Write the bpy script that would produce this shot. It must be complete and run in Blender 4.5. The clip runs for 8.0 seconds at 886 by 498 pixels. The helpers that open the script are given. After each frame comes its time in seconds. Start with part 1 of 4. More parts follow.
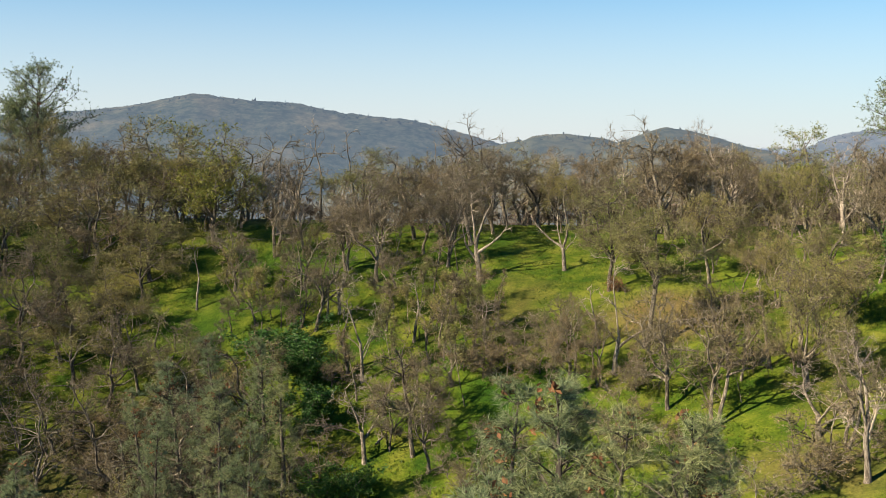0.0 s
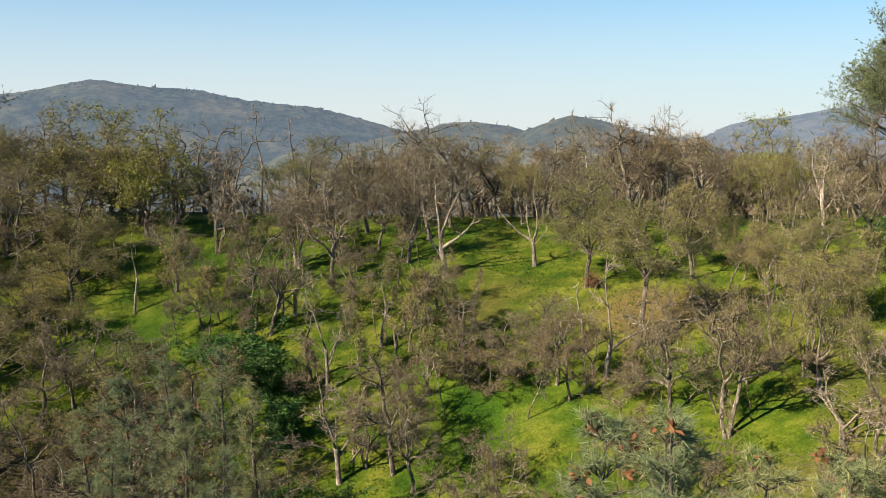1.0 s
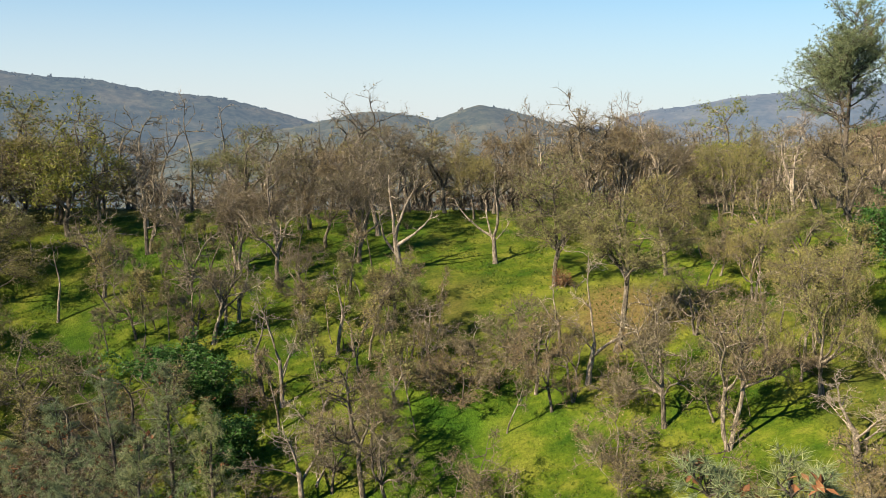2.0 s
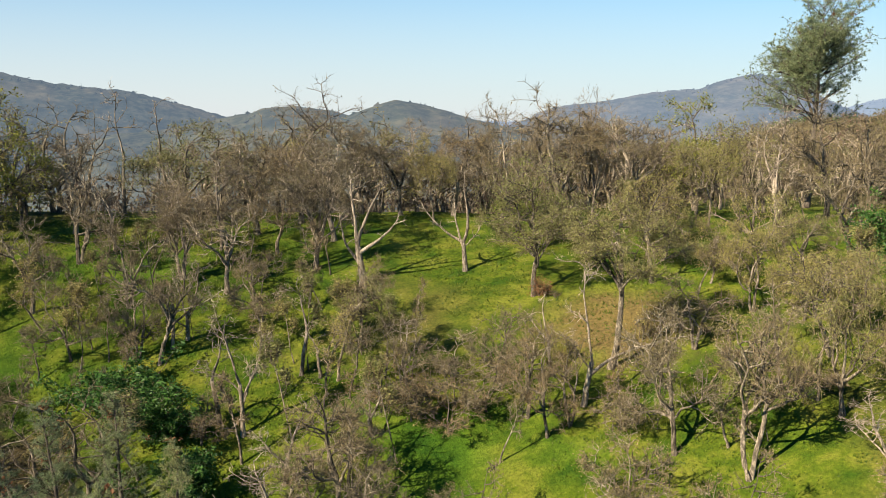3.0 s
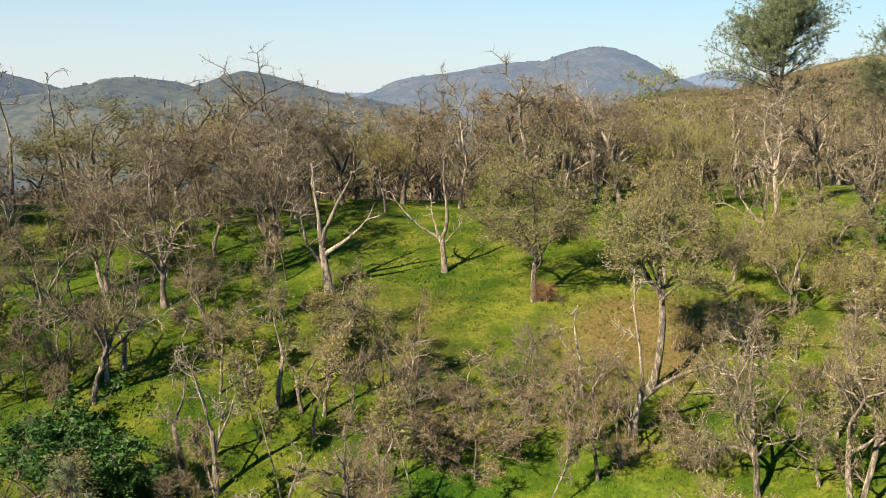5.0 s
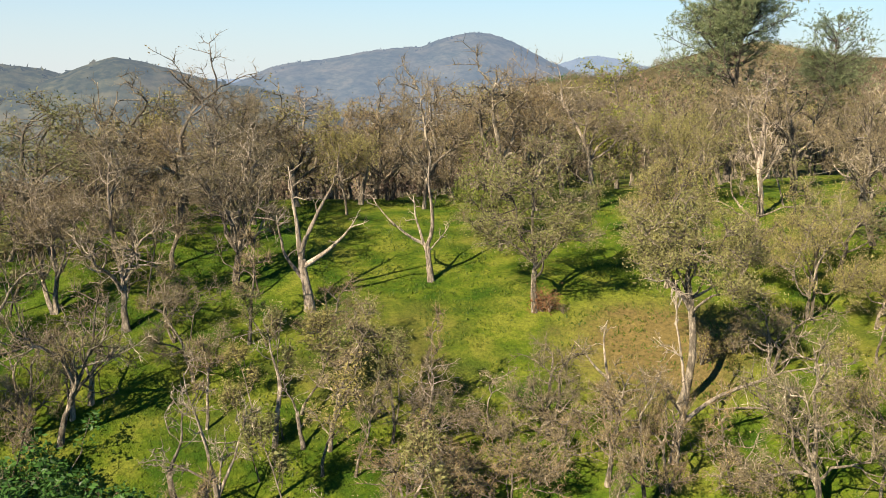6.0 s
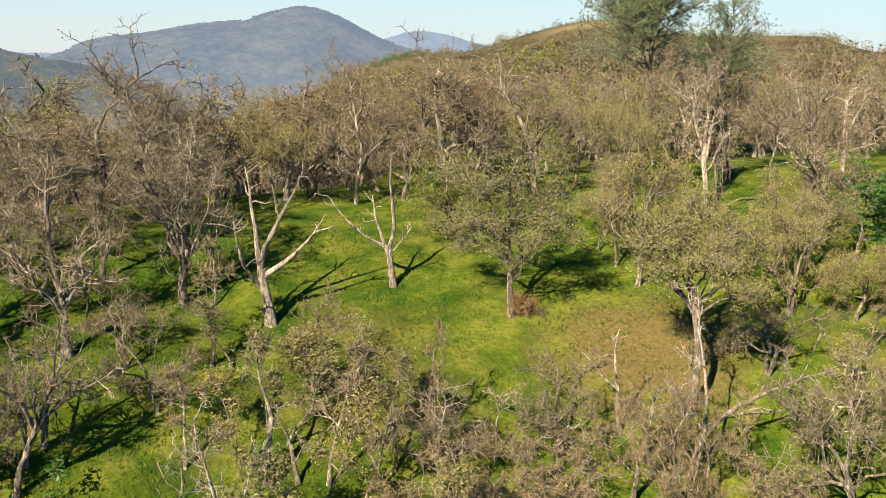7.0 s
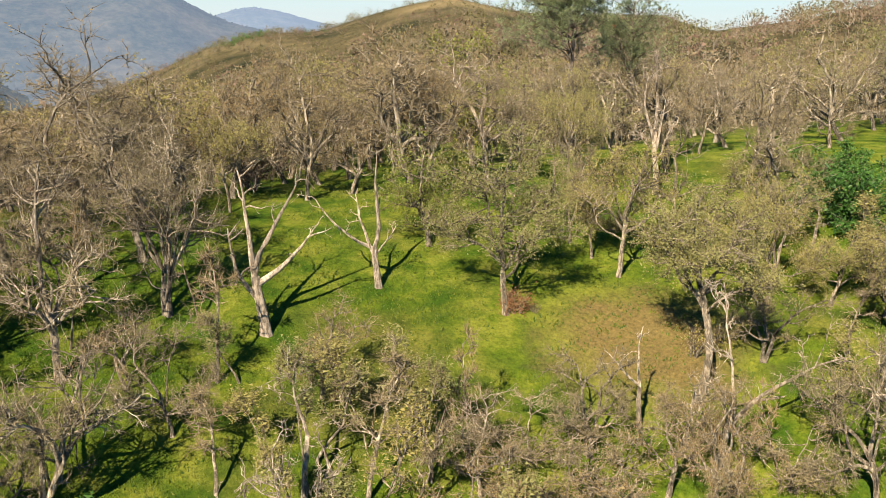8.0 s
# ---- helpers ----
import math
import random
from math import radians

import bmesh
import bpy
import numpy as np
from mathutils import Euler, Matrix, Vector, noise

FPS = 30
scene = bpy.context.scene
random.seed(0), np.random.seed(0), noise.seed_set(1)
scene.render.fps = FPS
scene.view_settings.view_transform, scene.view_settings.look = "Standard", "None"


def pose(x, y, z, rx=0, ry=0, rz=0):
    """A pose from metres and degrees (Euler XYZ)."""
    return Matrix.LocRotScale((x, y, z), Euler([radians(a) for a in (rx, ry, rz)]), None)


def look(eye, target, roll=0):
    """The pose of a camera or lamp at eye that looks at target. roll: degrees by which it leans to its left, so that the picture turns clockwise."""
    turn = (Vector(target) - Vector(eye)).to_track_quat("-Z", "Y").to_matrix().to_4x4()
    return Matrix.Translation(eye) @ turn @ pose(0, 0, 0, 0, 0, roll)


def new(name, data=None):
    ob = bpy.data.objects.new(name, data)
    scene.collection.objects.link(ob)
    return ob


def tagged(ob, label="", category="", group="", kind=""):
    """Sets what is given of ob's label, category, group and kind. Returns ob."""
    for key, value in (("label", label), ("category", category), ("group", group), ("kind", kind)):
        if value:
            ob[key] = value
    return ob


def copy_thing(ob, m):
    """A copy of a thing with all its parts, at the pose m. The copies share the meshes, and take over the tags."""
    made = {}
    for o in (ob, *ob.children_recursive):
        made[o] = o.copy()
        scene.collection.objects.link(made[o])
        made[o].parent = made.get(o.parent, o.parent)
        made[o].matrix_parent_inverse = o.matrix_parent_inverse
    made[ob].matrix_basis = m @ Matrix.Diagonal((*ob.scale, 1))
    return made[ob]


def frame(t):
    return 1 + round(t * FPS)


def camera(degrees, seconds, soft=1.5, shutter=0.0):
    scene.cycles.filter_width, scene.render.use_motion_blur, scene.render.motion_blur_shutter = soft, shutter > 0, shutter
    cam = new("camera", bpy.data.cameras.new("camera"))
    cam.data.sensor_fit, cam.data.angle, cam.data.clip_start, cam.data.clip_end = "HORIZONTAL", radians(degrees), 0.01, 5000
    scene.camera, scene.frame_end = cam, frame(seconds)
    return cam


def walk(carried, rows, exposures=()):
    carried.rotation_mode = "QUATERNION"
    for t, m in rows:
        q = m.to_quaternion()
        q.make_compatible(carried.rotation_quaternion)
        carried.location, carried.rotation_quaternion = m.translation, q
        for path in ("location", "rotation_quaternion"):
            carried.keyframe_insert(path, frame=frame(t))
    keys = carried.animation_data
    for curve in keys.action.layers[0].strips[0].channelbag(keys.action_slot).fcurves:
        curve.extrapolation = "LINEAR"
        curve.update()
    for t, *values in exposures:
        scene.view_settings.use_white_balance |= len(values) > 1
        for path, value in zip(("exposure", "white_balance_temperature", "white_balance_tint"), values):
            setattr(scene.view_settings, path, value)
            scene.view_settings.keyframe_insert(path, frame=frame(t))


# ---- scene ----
cam = camera(45.7, 8.0, soft=0.8)
PATH = [
    (0, (1.452, -2.907, 29.881), (1.418, -0.919, 29.661), 0.1),
    (0.5, (-1.018, 0.412, 29.846), (-0.963, 2.397, 29.61), 0.1),
    (1, (-3.573, 3.843, 29.725), (-3.426, 5.823, 29.483), 0.2),
    (1.5, (-5.341, 7.04, 29.538), (-5.106, 9.01, 29.284), 0.1),
    (3, (-9.594, 17.687, 29.54), (-9.112, 19.609, 29.271), 0.3),
    (3.5, (-10.606, 21.055, 29.514), (-10.058, 22.958, 29.234), 0.3),
    (4, (-11.545, 24.193, 29.536), (-10.934, 26.074, 29.238), 0.3),
    (5.5, (-16.503, 34.868, 29.812), (-15.656, 36.65, 29.481), 0.4),
    (6, (-18.331, 38.692, 30.042), (-17.37, 40.412, 29.697), 0.3),
    (6.5, (-20.112, 42.529, 30.354), (-19.015, 44.161, 29.99), 0.4),
    (7, (-22.434, 46.42, 30.772), (-21.208, 47.952, 30.383), 0.6),
    (7.5, (-25.046, 49.847, 31.238), (-23.701, 51.269, 30.83), 0.7),
    (8, (-27.489, 52.855, 31.608), (-26.045, 54.17, 31.18), 0.6),
]
walk(cam, [(t, look(eye, target, roll)) for t, eye, target, roll in PATH])

# ---- world, sun, exposure ----
SUN_AZ, SUN_EL = 247.0, 34.0
world = bpy.data.worlds.new("sky")
scene.world = world
world.use_nodes = True
wn = world.node_tree
sky = wn.nodes.new("ShaderNodeTexSky")
sky.sky_type = 'NISHITA'
sky.sun_disc = False
sky.sun_elevation, sky.sun_rotation = radians(SUN_EL), radians(SUN_AZ)
sky.altitude, sky.air_density, sky.dust_density, sky.ozone_density = 1200, 1.0, 0.0, 3.0
# thin bright haze whitens the whole sky a little
veil = wn.nodes.new("ShaderNodeMix")
veil.data_type = 'RGBA'
veil.inputs[7].default_value = (6.15, 5.7, 5.8, 1)
up = wn.nodes.new("ShaderNodeTexCoord")
height = wn.nodes.new("ShaderNodeSeparateXYZ")
thin = wn.nodes.new("ShaderNodeMapRange")
thin.interpolation_type = 'SMOOTHSTEP'
for k, v in ((1, -0.04), (2, 0.24), (3, 0.88), (4, 0.0)):
    thin.inputs[k].default_value = v
wn.links.new(up.outputs["Generated"], height.inputs[0])
wn.links.new(height.outputs["Z"], thin.inputs[0])
wn.links.new(thin.outputs[0], veil.inputs[0])
clear = wn.nodes.new("ShaderNodeMix")
clear.data_type, clear.blend_type = 'RGBA', 'MULTIPLY'
clear.inputs[0].default_value = 1.0
clear.inputs[7].default_value = (0.2, 0.84, 1.03, 1)
wn.links.new(sky.outputs[0], clear.inputs[6])
wn.links.new(clear.outputs[2], veil.inputs[6])
wn.links.new(veil.outputs[2], wn.nodes["Background"].inputs[0])
wn.nodes["Background"].inputs[1].default_value = 0.05
sun_data = bpy.data.lights.new("sun", 'SUN')
sun_data.energy, sun_data.angle, sun_data.color = 5.0, radians(0.5), (1.0, 0.86, 0.63)
sun = new("sun", sun_data)
sun.matrix_world = look((200 * math.sin(radians(SUN_AZ)) * math.cos(radians(SUN_EL)), 200 * math.cos(radians(SUN_AZ)) * math.cos(radians(SUN_EL)), 200 * math.sin(radians(SUN_EL))), (0, 0, 0))
scene.view_settings.exposure = 1.5


# ---- materials ----
def nodes_of(name):
    m = bpy.data.materials.new(name)
    m.use_nodes = True
    nt = m.node_tree
    return m, nt, nt.nodes["Principled BSDF"]


def noise_node(nt, scale, detail=4.0, rough=0.6, vec=None):
    n = nt.nodes.new("ShaderNodeTexNoise")
    n.inputs["Scale"].default_value, n.inputs["Detail"].default_value, n.inputs["Roughness"].default_value = scale, detail, rough
    if vec is not None:
        nt.links.new(vec, n.inputs["Vector"])
    return n


def ramp(nt, fac, stops):
    r = nt.nodes.new("ShaderNodeValToRGB")
    el = r.color_ramp.elements
    while len(el) < len(stops):
        el.new(0.5)
    for e, (pos, col) in zip(el, stops):
        e.position, e.color = pos, (*col, 1)
    nt.links.new(fac, r.inputs[0])
    return r.outputs[0]


def mix(nt, fac, a, b, kind='MIX'):
    m = nt.nodes.new("ShaderNodeMix")
    m.data_type, m.blend_type = 'RGBA', kind
    for sock, v in ((m.inputs[0], fac), (m.inputs[6], a), (m.inputs[7], b)):
        if isinstance(v, (int, float)):
            sock.default_value = v
        elif isinstance(v, tuple):
            sock.default_value = (*v, 1)
        else:
            nt.links.new(v, sock)
    return m.outputs[2]


def bump(nt, bsdf, height, strength, distance):
    b = nt.nodes.new("ShaderNodeBump")
    b.inputs["Strength"].default_value, b.inputs["Distance"].default_value = strength, distance
    nt.links.new(height, b.inputs["Height"])
    nt.links.new(b.outputs[0], bsdf.inputs["Normal"])


def bark_material(name, dark, mid, pale):
    m, nt, b = nodes_of(name)
    co = nt.nodes.new("ShaderNodeTexCoord")
    mp = nt.nodes.new("ShaderNodeMapping")
    mp.inputs["Scale"].default_value = (1, 1, 0.3)
    nt.links.new(co.outputs["Object"], mp.inputs[0])
    fine = noise_node(nt, 7, 6, 0.75, mp.outputs[0])
    big = noise_node(nt, 1.3, 3, 0.6, co.outputs["Object"])
    c1 = ramp(nt, fine.outputs[0], [(0.43, dark), (0.51, mid), (0.6, pale)])
    c2 = ramp(nt, big.outputs[0], [(0.35, tuple(x * 0.7 for x in mid)), (0.65, pale)])
    info = nt.nodes.new("ShaderNodeObjectInfo")
    c = mix(nt, 0.3, c1, c2)
    v = ramp(nt, info.outputs["Random"], [(0.0, (0.62, 0.6, 0.58)), (1.0, (1.3, 1.26, 1.2))])
    nt.links.new(mix(nt, 1.0, c, v, 'MULTIPLY'), b.inputs["Base Color"])
    b.inputs["Roughness"].default_value = 0.9
    b.inputs["Diffuse Roughness"].default_value = 1.0
    b.inputs["Specular IOR Level"].default_value = 0.2
    bump(nt, b, fine.outputs[0], 1.0, 0.06)
    return m


def foliage_material(name, stops, through_light=0.35, rough=0.6):
    m, nt, b = nodes_of(name)
    geo = nt.nodes.new("ShaderNodeNewGeometry")
    info = nt.nodes.new("ShaderNodeObjectInfo")
    c = ramp(nt, geo.outputs["Random Per Island"], stops)
    v = ramp(nt, info.outputs["Random"], [(0.0, (0.8, 0.85, 0.85)), (0.5, (1, 1, 1)), (1.0, (1.2, 1.08, 0.95))])
    c = mix(nt, 1.0, c, v, 'MULTIPLY')
    nt.links.new(c, b.inputs["Base Color"])
    b.inputs["Roughness"].default_value = rough
    b.inputs["Diffuse Roughness"].default_value = 1.0
    b.inputs["Specular IOR Level"].default_value = 0.25
    tr = nt.nodes.new("ShaderNodeBsdfTranslucent")
    nt.links.new(c, tr.inputs[0])
    ms = nt.nodes.new("ShaderNodeMixShader")
    ms.inputs[0].default_value = through_light
    nt.links.new(b.outputs[0], ms.inputs[1])
    nt.links.new(tr.outputs[0], ms.inputs[2])
    nt.links.new(ms.outputs[0], nt.nodes["Material Output"].inputs[0])
    return m


def grass_material():
    m, nt, b = nodes_of("spring_grass")
    geo = nt.nodes.new("ShaderNodeNewGeometry")
    pos = geo.outputs["Position"]
    patch = noise_node(nt, 0.055, 4, 0.6, pos)
    mid = noise_node(nt, 0.45, 5, 0.65, pos)
    mp = nt.nodes.new("ShaderNodeMapping")
    mp.inputs["Scale"].default_value = (1, 1, 0.4)
    nt.links.new(pos, mp.inputs[0])
    fine = noise_node(nt, 5.0, 6, 0.75, mp.outputs[0])
    green = ramp(nt, mid.outputs[0], [(0.36, (0.031, 0.066, 0.0045)), (0.5, (0.076, 0.108, 0.008)), (0.62, (0.137, 0.15, 0.02))])
    dry = ramp(nt, mid.outputs[0], [(0.3, (0.0664, 0.0564, 0.0151)), (0.6, (0.1032, 0.0795, 0.0297))])
    lush = ramp(nt, mid.outputs[0], [(0.36, (0.022, 0.061, 0.0045)), (0.62, (0.062, 0.12, 0.008))])
    f1 = ramp(nt, patch.outputs[0], [(0.55, (0, 0, 0)), (0.72, (0.8, 0.8, 0.8))])
    f2 = ramp(nt, patch.outputs[0], [(0.34, (1, 1, 1)), (0.46, (0, 0, 0))])
    c = mix(nt, f1, green, dry)
    c = mix(nt, f2, c, lush)
    # bare, trodden patch of dead grass in the clearing
    d = nt.nodes.new("ShaderNodeVectorMath")
    d.operation = 'DISTANCE'
    d.inputs[1].default_value = (17.5, 80.0, 15.5)
    nt.links.new(pos, d.inputs[0])
    w = nt.nodes.new("ShaderNodeMath")
    w.operation = 'MULTIPLY_ADD'
    w.inputs[1].default_value, w.inputs[2].default_value = 8.0, -4.0
    nt.links.new(mid.outputs[0], w.inputs[0])
    s = nt.nodes.new("ShaderNodeMath")
    s.operation = 'ADD'
    nt.links.new(d.outputs["Value"], s.inputs[0])
    nt.links.new(w.outputs[0], s.inputs[1])
    dd = nt.nodes.new("ShaderNodeMath")
    dd.operation = 'DIVIDE'
    dd.inputs[1].default_value = 12.0
    nt.links.new(s.outputs[0], dd.inputs[0])
    f3 = ramp(nt, dd.outputs[0], [(0.25, (0.85, 0.85, 0.85)), (0.55, (0, 0, 0))])
    c = mix(nt, f3, c, mix(nt, fine.outputs[0], (0.11, 0.075, 0.03), (0.18, 0.125, 0.055)))
    # brown litter under the thick growth of the gully
    d6 = nt.nodes.new("ShaderNodeVectorMath")
    d6.operation = 'DISTANCE'
    d6.inputs[1].default_value = (-36.0, 56.0, 0.0)
    nt.links.new(pos, d6.inputs[0])
    e6 = nt.nodes.new("ShaderNodeMath")
    e6.operation = 'MULTIPLY_ADD'
    e6.inputs[1].default_value = 1 / 60.0
    nt.links.new(d6.outputs["Value"], e6.inputs[0])
    nt.links.new(patch.outputs[0], e6.inputs[2])
    f6 = ramp(nt, e6.outputs[0], [(0.85, (1, 1, 1)), (1.05, (0, 0, 0))])
    c = mix(nt, f6, c, mix(nt, mid.outputs[0], (0.025, 0.022, 0.01), (0.075, 0.058, 0.028)))
    # beyond the crest the grass gives way to leaf litter and scrub
    d2 = nt.nodes.new("ShaderNodeVectorMath")
    d2.operation = 'DISTANCE'
    d2.inputs[1].default_value = (10.0, 40.0, 15.0)
    nt.links.new(pos, d2.inputs[0])
    e2 = nt.nodes.new("ShaderNodeMath")
    e2.operation = 'MULTIPLY_ADD'
    e2.inputs[1].default_value, e2.inputs[2].default_value = 1 / 200.0, -0.25
    nt.links.new(d2.outputs["Value"], e2.inputs[0])
    f4 = ramp(nt, e2.outputs[0], [(0.15, (0, 0, 0)), (0.35, (1, 1, 1))])
    scrub = noise_node(nt, 0.03, 6, 0.7, pos)
    litter = ramp(nt, scrub.outputs[0], [(0.38, (0.018, 0.02, 0.009)), (0.5, (0.055, 0.045, 0.022)), (0.62, (0.1, 0.08, 0.045))])
    c = mix(nt, f4, c, litter)
    # bare tan top of the knoll
    d5 = nt.nodes.new("ShaderNodeVectorMath")
    d5.operation = 'DISTANCE'
    d5.inputs[1].default_value = (262.0, 314.0, 34.0)
    nt.links.new(pos, d5.inputs[0])
    e5 = nt.nodes.new("ShaderNodeMath")
    e5.operation = 'MULTIPLY_ADD'
    e5.inputs[1].default_value = 1 / 70.0
    nt.links.new(d5.outputs["Value"], e5.inputs[0])
    nt.links.new(scrub.outputs[0], e5.inputs[2])
    f5 = ramp(nt, e5.outputs[0], [(0.62, (1, 1, 1)), (0.9, (0, 0, 0))])
    c = mix(nt, f5, c, mix(nt, fine.outputs[0], (0.1, 0.08, 0.04), (0.19, 0.145, 0.08)))
    shade = ramp(nt, fine.outputs[0], [(0.3, (0.5, 0.55, 0.5)), (0.5, (1, 1, 1)), (0.7, (1.4, 1.32, 1.15))])
    nt.links.new(mix(nt, 1.0, c, shade, 'MULTIPLY'), b.inputs["Base Color"])
    b.inputs["Roughness"].default_value = 0.95
    b.inputs["Diffuse Roughness"].default_value = 1.0
    b.inputs["Specular IOR Level"].default_value = 0.1
    bump(nt, b, fine.outputs[0], 1.0, 0.25)
    return m


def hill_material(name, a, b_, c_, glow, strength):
    """Scrub-covered slope seen across kilometres of bright air, whose haze is painted as emission."""
    m, nt, b = nodes_of(name)
    geo = nt.nodes.new("ShaderNodeNewGeometry")
    mp = nt.nodes.new("ShaderNodeMapping")
    mp.inputs["Scale"].default_value = (1, 0.8, 1.3)
    nt.links.new(geo.outputs["Position"], mp.inputs[0])
    n1 = noise_node(nt, 0.009, 5, 0.65, mp.outputs[0])
    n2 = noise_node(nt, 0.07, 4, 0.7, mp.outputs[0])
    n3 = noise_node(nt, 0.02, 3, 0.6, mp.outputs[0])
    c = mix(nt, 0.35, ramp(nt, n1.outputs[0], [(0.38, a), (0.5, b_), (0.62, c_)]), ramp(nt, n2.outputs[0], [(0.42, tuple(x * 0.4 for x in a)), (0.58, c_)]))
    c = mix(nt, 1.0, c, ramp(nt, n3.outputs[0], [(0.4, (0.68, 0.72, 0.76)), (0.6, (1.18, 1.14, 1.08))]), 'MULTIPLY')
    nt.links.new(c, b.inputs["Base Color"])
    b.inputs["Roughness"].default_value = 1.0
    b.inputs["Specular IOR Level"].default_value = 0.0
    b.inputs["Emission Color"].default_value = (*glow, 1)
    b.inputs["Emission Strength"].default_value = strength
    bump(nt, b, n2.outputs[0], 0.35, 6.0)
    return m


M_GRASS = grass_material()
M_BARK = bark_material("oak_bark", (0.014, 0.012, 0.009), (0.1, 0.085, 0.066), (0.32, 0.275, 0.22))
M_PALE = bark_material("pale_oak_bark", (0.03, 0.025, 0.02), (0.16, 0.135, 0.11), (0.36, 0.31, 0.26))
M_WHITE = bark_material("weathered_dead_wood", (0.055, 0.044, 0.034), (0.25, 0.21, 0.17), (0.44, 0.38, 0.32))
M_PINEBARK = bark_material("pine_bark", (0.0288, 0.0243, 0.0192), (0.0819, 0.0672, 0.0576), (0.144, 0.1248, 0.1107))
M_TWIG = foliage_material("bare_twigs", [(0.0, (0.066, 0.051, 0.029)), (0.5, (0.148, 0.115, 0.066)), (1.0, (0.235, 0.188, 0.115))], 0.0, 0.9)
M_BUD = foliage_material("young_oak_leaves", [(0.0, (0.115, 0.107, 0.036)), (0.5, (0.185, 0.172, 0.06)), (1.0, (0.25, 0.232, 0.096))], 0.2)
M_FRESH = foliage_material("fresh_yellow_green_leaves", [(0.0, (0.06, 0.075, 0.012)), (0.5, (0.15, 0.17, 0.028)), (1.0, (0.23, 0.24, 0.05))], 0.22)
M_CATKIN = foliage_material("grey_buds_and_catkins", [(0.0, (0.085, 0.067, 0.033)), (0.5, (0.16, 0.131, 0.066)), (1.0, (0.232, 0.195, 0.108))], 0.1)
M_NEEDLE = foliage_material("grey_pine_needles", [(0.0, (0.085, 0.112, 0.052)), (0.6, (0.2, 0.24, 0.118)), (1.0, (0.34, 0.375, 0.2))], 0.36)
M_LIVE = foliage_material("evergreen_leaves", [(0.0, (0.02, 0.055, 0.01)), (0.6, (0.05, 0.12, 0.022)), (1.0, (0.095, 0.19, 0.04))], 0.3, 0.45)
M_CONE = foliage_material("russet_cones_and_needles", [(0.0, (0.108, 0.0424, 0.0176)), (1.0, (0.216, 0.1024, 0.048))], 0.1, 0.8)
M_SPUR = foliage_material("spur_scrub", [(0.0, (0.035, 0.037, 0.016)), (0.5, (0.075, 0.072, 0.034)), (1.0, (0.13, 0.115, 0.06))], 0.2, 0.9)
M_SCRUB = foliage_material("far_woodland", [(0.0, (0.06, 0.048, 0.028)), (0.5, (0.125, 0.1, 0.06)), (1.0, (0.2, 0.16, 0.105))], 0.2, 0.9)
M_OLIVE = foliage_material("far_olive_woodland", [(0.0, (0.05, 0.052, 0.02)), (0.5, (0.11, 0.108, 0.045)), (1.0, (0.18, 0.17, 0.08))], 0.2, 0.9)
M_RUSSET = foliage_material("far_russet_woodland", [(0.0, (0.07, 0.045, 0.034)), (0.5, (0.14, 0.095, 0.072)), (1.0, (0.21, 0.15, 0.12))], 0.2, 0.9)


# ---- the lie of the land ----
def smooth(a, b, v):
    t = np.clip((v - a) / (b - a), 0, 1)
    return t * t * (3 - 2 * t)


def soft_clip(v, a, b, k=0.35):
    return v - k * np.logaddexp(0, (v - b) / k) + k * np.logaddexp(0, (a - v) / k)


RIDGE_AZ = (0, 24, 30, 31.8, 34.1, 36.1, 37.3, 40, 42, 44.4, 46.8, 49.8, 51.6, 58, 59.3, 60.6, 62.7, 65.4, 67, 70, 80, 110, 150)
RIDGE_EL = (-5, -4.6, -3.0, -2.3, -1.15, -0.55, -0.35, -0.3, 0.35, 1.0, 1.45, 0.9, 0.65, 0.6, 0.2, -0.1, 0.35, 0.75, 1.1, 1.5, 1.3, 0.5, -3)


def land(x, y):
    x, y = np.asarray(x, float), np.asarray(y, float)
    u, v = soft_clip(x / 10, -3.2, 5.2), soft_clip((y - 88) / 10, -2.6, 2.6)
    z = 14.758 + 1.542 * u + 3.234 * v - 0.03 * u * u - 0.708 * u * v - 0.348 * v * v
    n = np.maximum(0, 62 - y)
    z = z - 0.10 * n * np.exp(-n / 90)
    s = y - (116 + 0.9 * np.maximum(0, x - 25))
    z = z - 50 * (1 - np.exp(-0.0045 * 6 * np.logaddexp(0, s / 6)))
    # the hill beyond the wood, with its knoll and saddle
    az, r = np.degrees(np.arctan2(x + 22, y - 47)), np.hypot(x + 22, y - 47)
    top = 28 + 420 * np.tan(np.radians(np.interp(az, RIDGE_AZ, RIDGE_EL)))
    here = smooth(10, 32, az) * (1 - smooth(110, 150, az))
    z = z + (top - z) * smooth(150, 420, r) * here
    # valley floor far off
    low = -120 + 0 * r
    z = z + (low - z) * smooth(430, 900, r)
    return z


def relief(x, y):
    """Hummocks, as wide as a few paces."""
    return 0.22 * noise.noise((x * 0.12, y * 0.12, 0)) + 0.07 * noise.noise((x * 0.45, y * 0.45, 7))


def ground_at(x, y):
    return float(land(x, y)) + relief(x, y)


def mesh_object(name, verts, faces, material, smooth_faces=True):
    me = bpy.data.meshes.new(name)
    me.from_pydata(np.asarray(verts).tolist(), [], faces if isinstance(faces, list) else np.asarray(faces).tolist())
    me.materials.append(material)
    if smooth_faces:
        me.polygons.foreach_set("use_smooth", np.ones(len(me.polygons), bool))
    me.update()
    return me


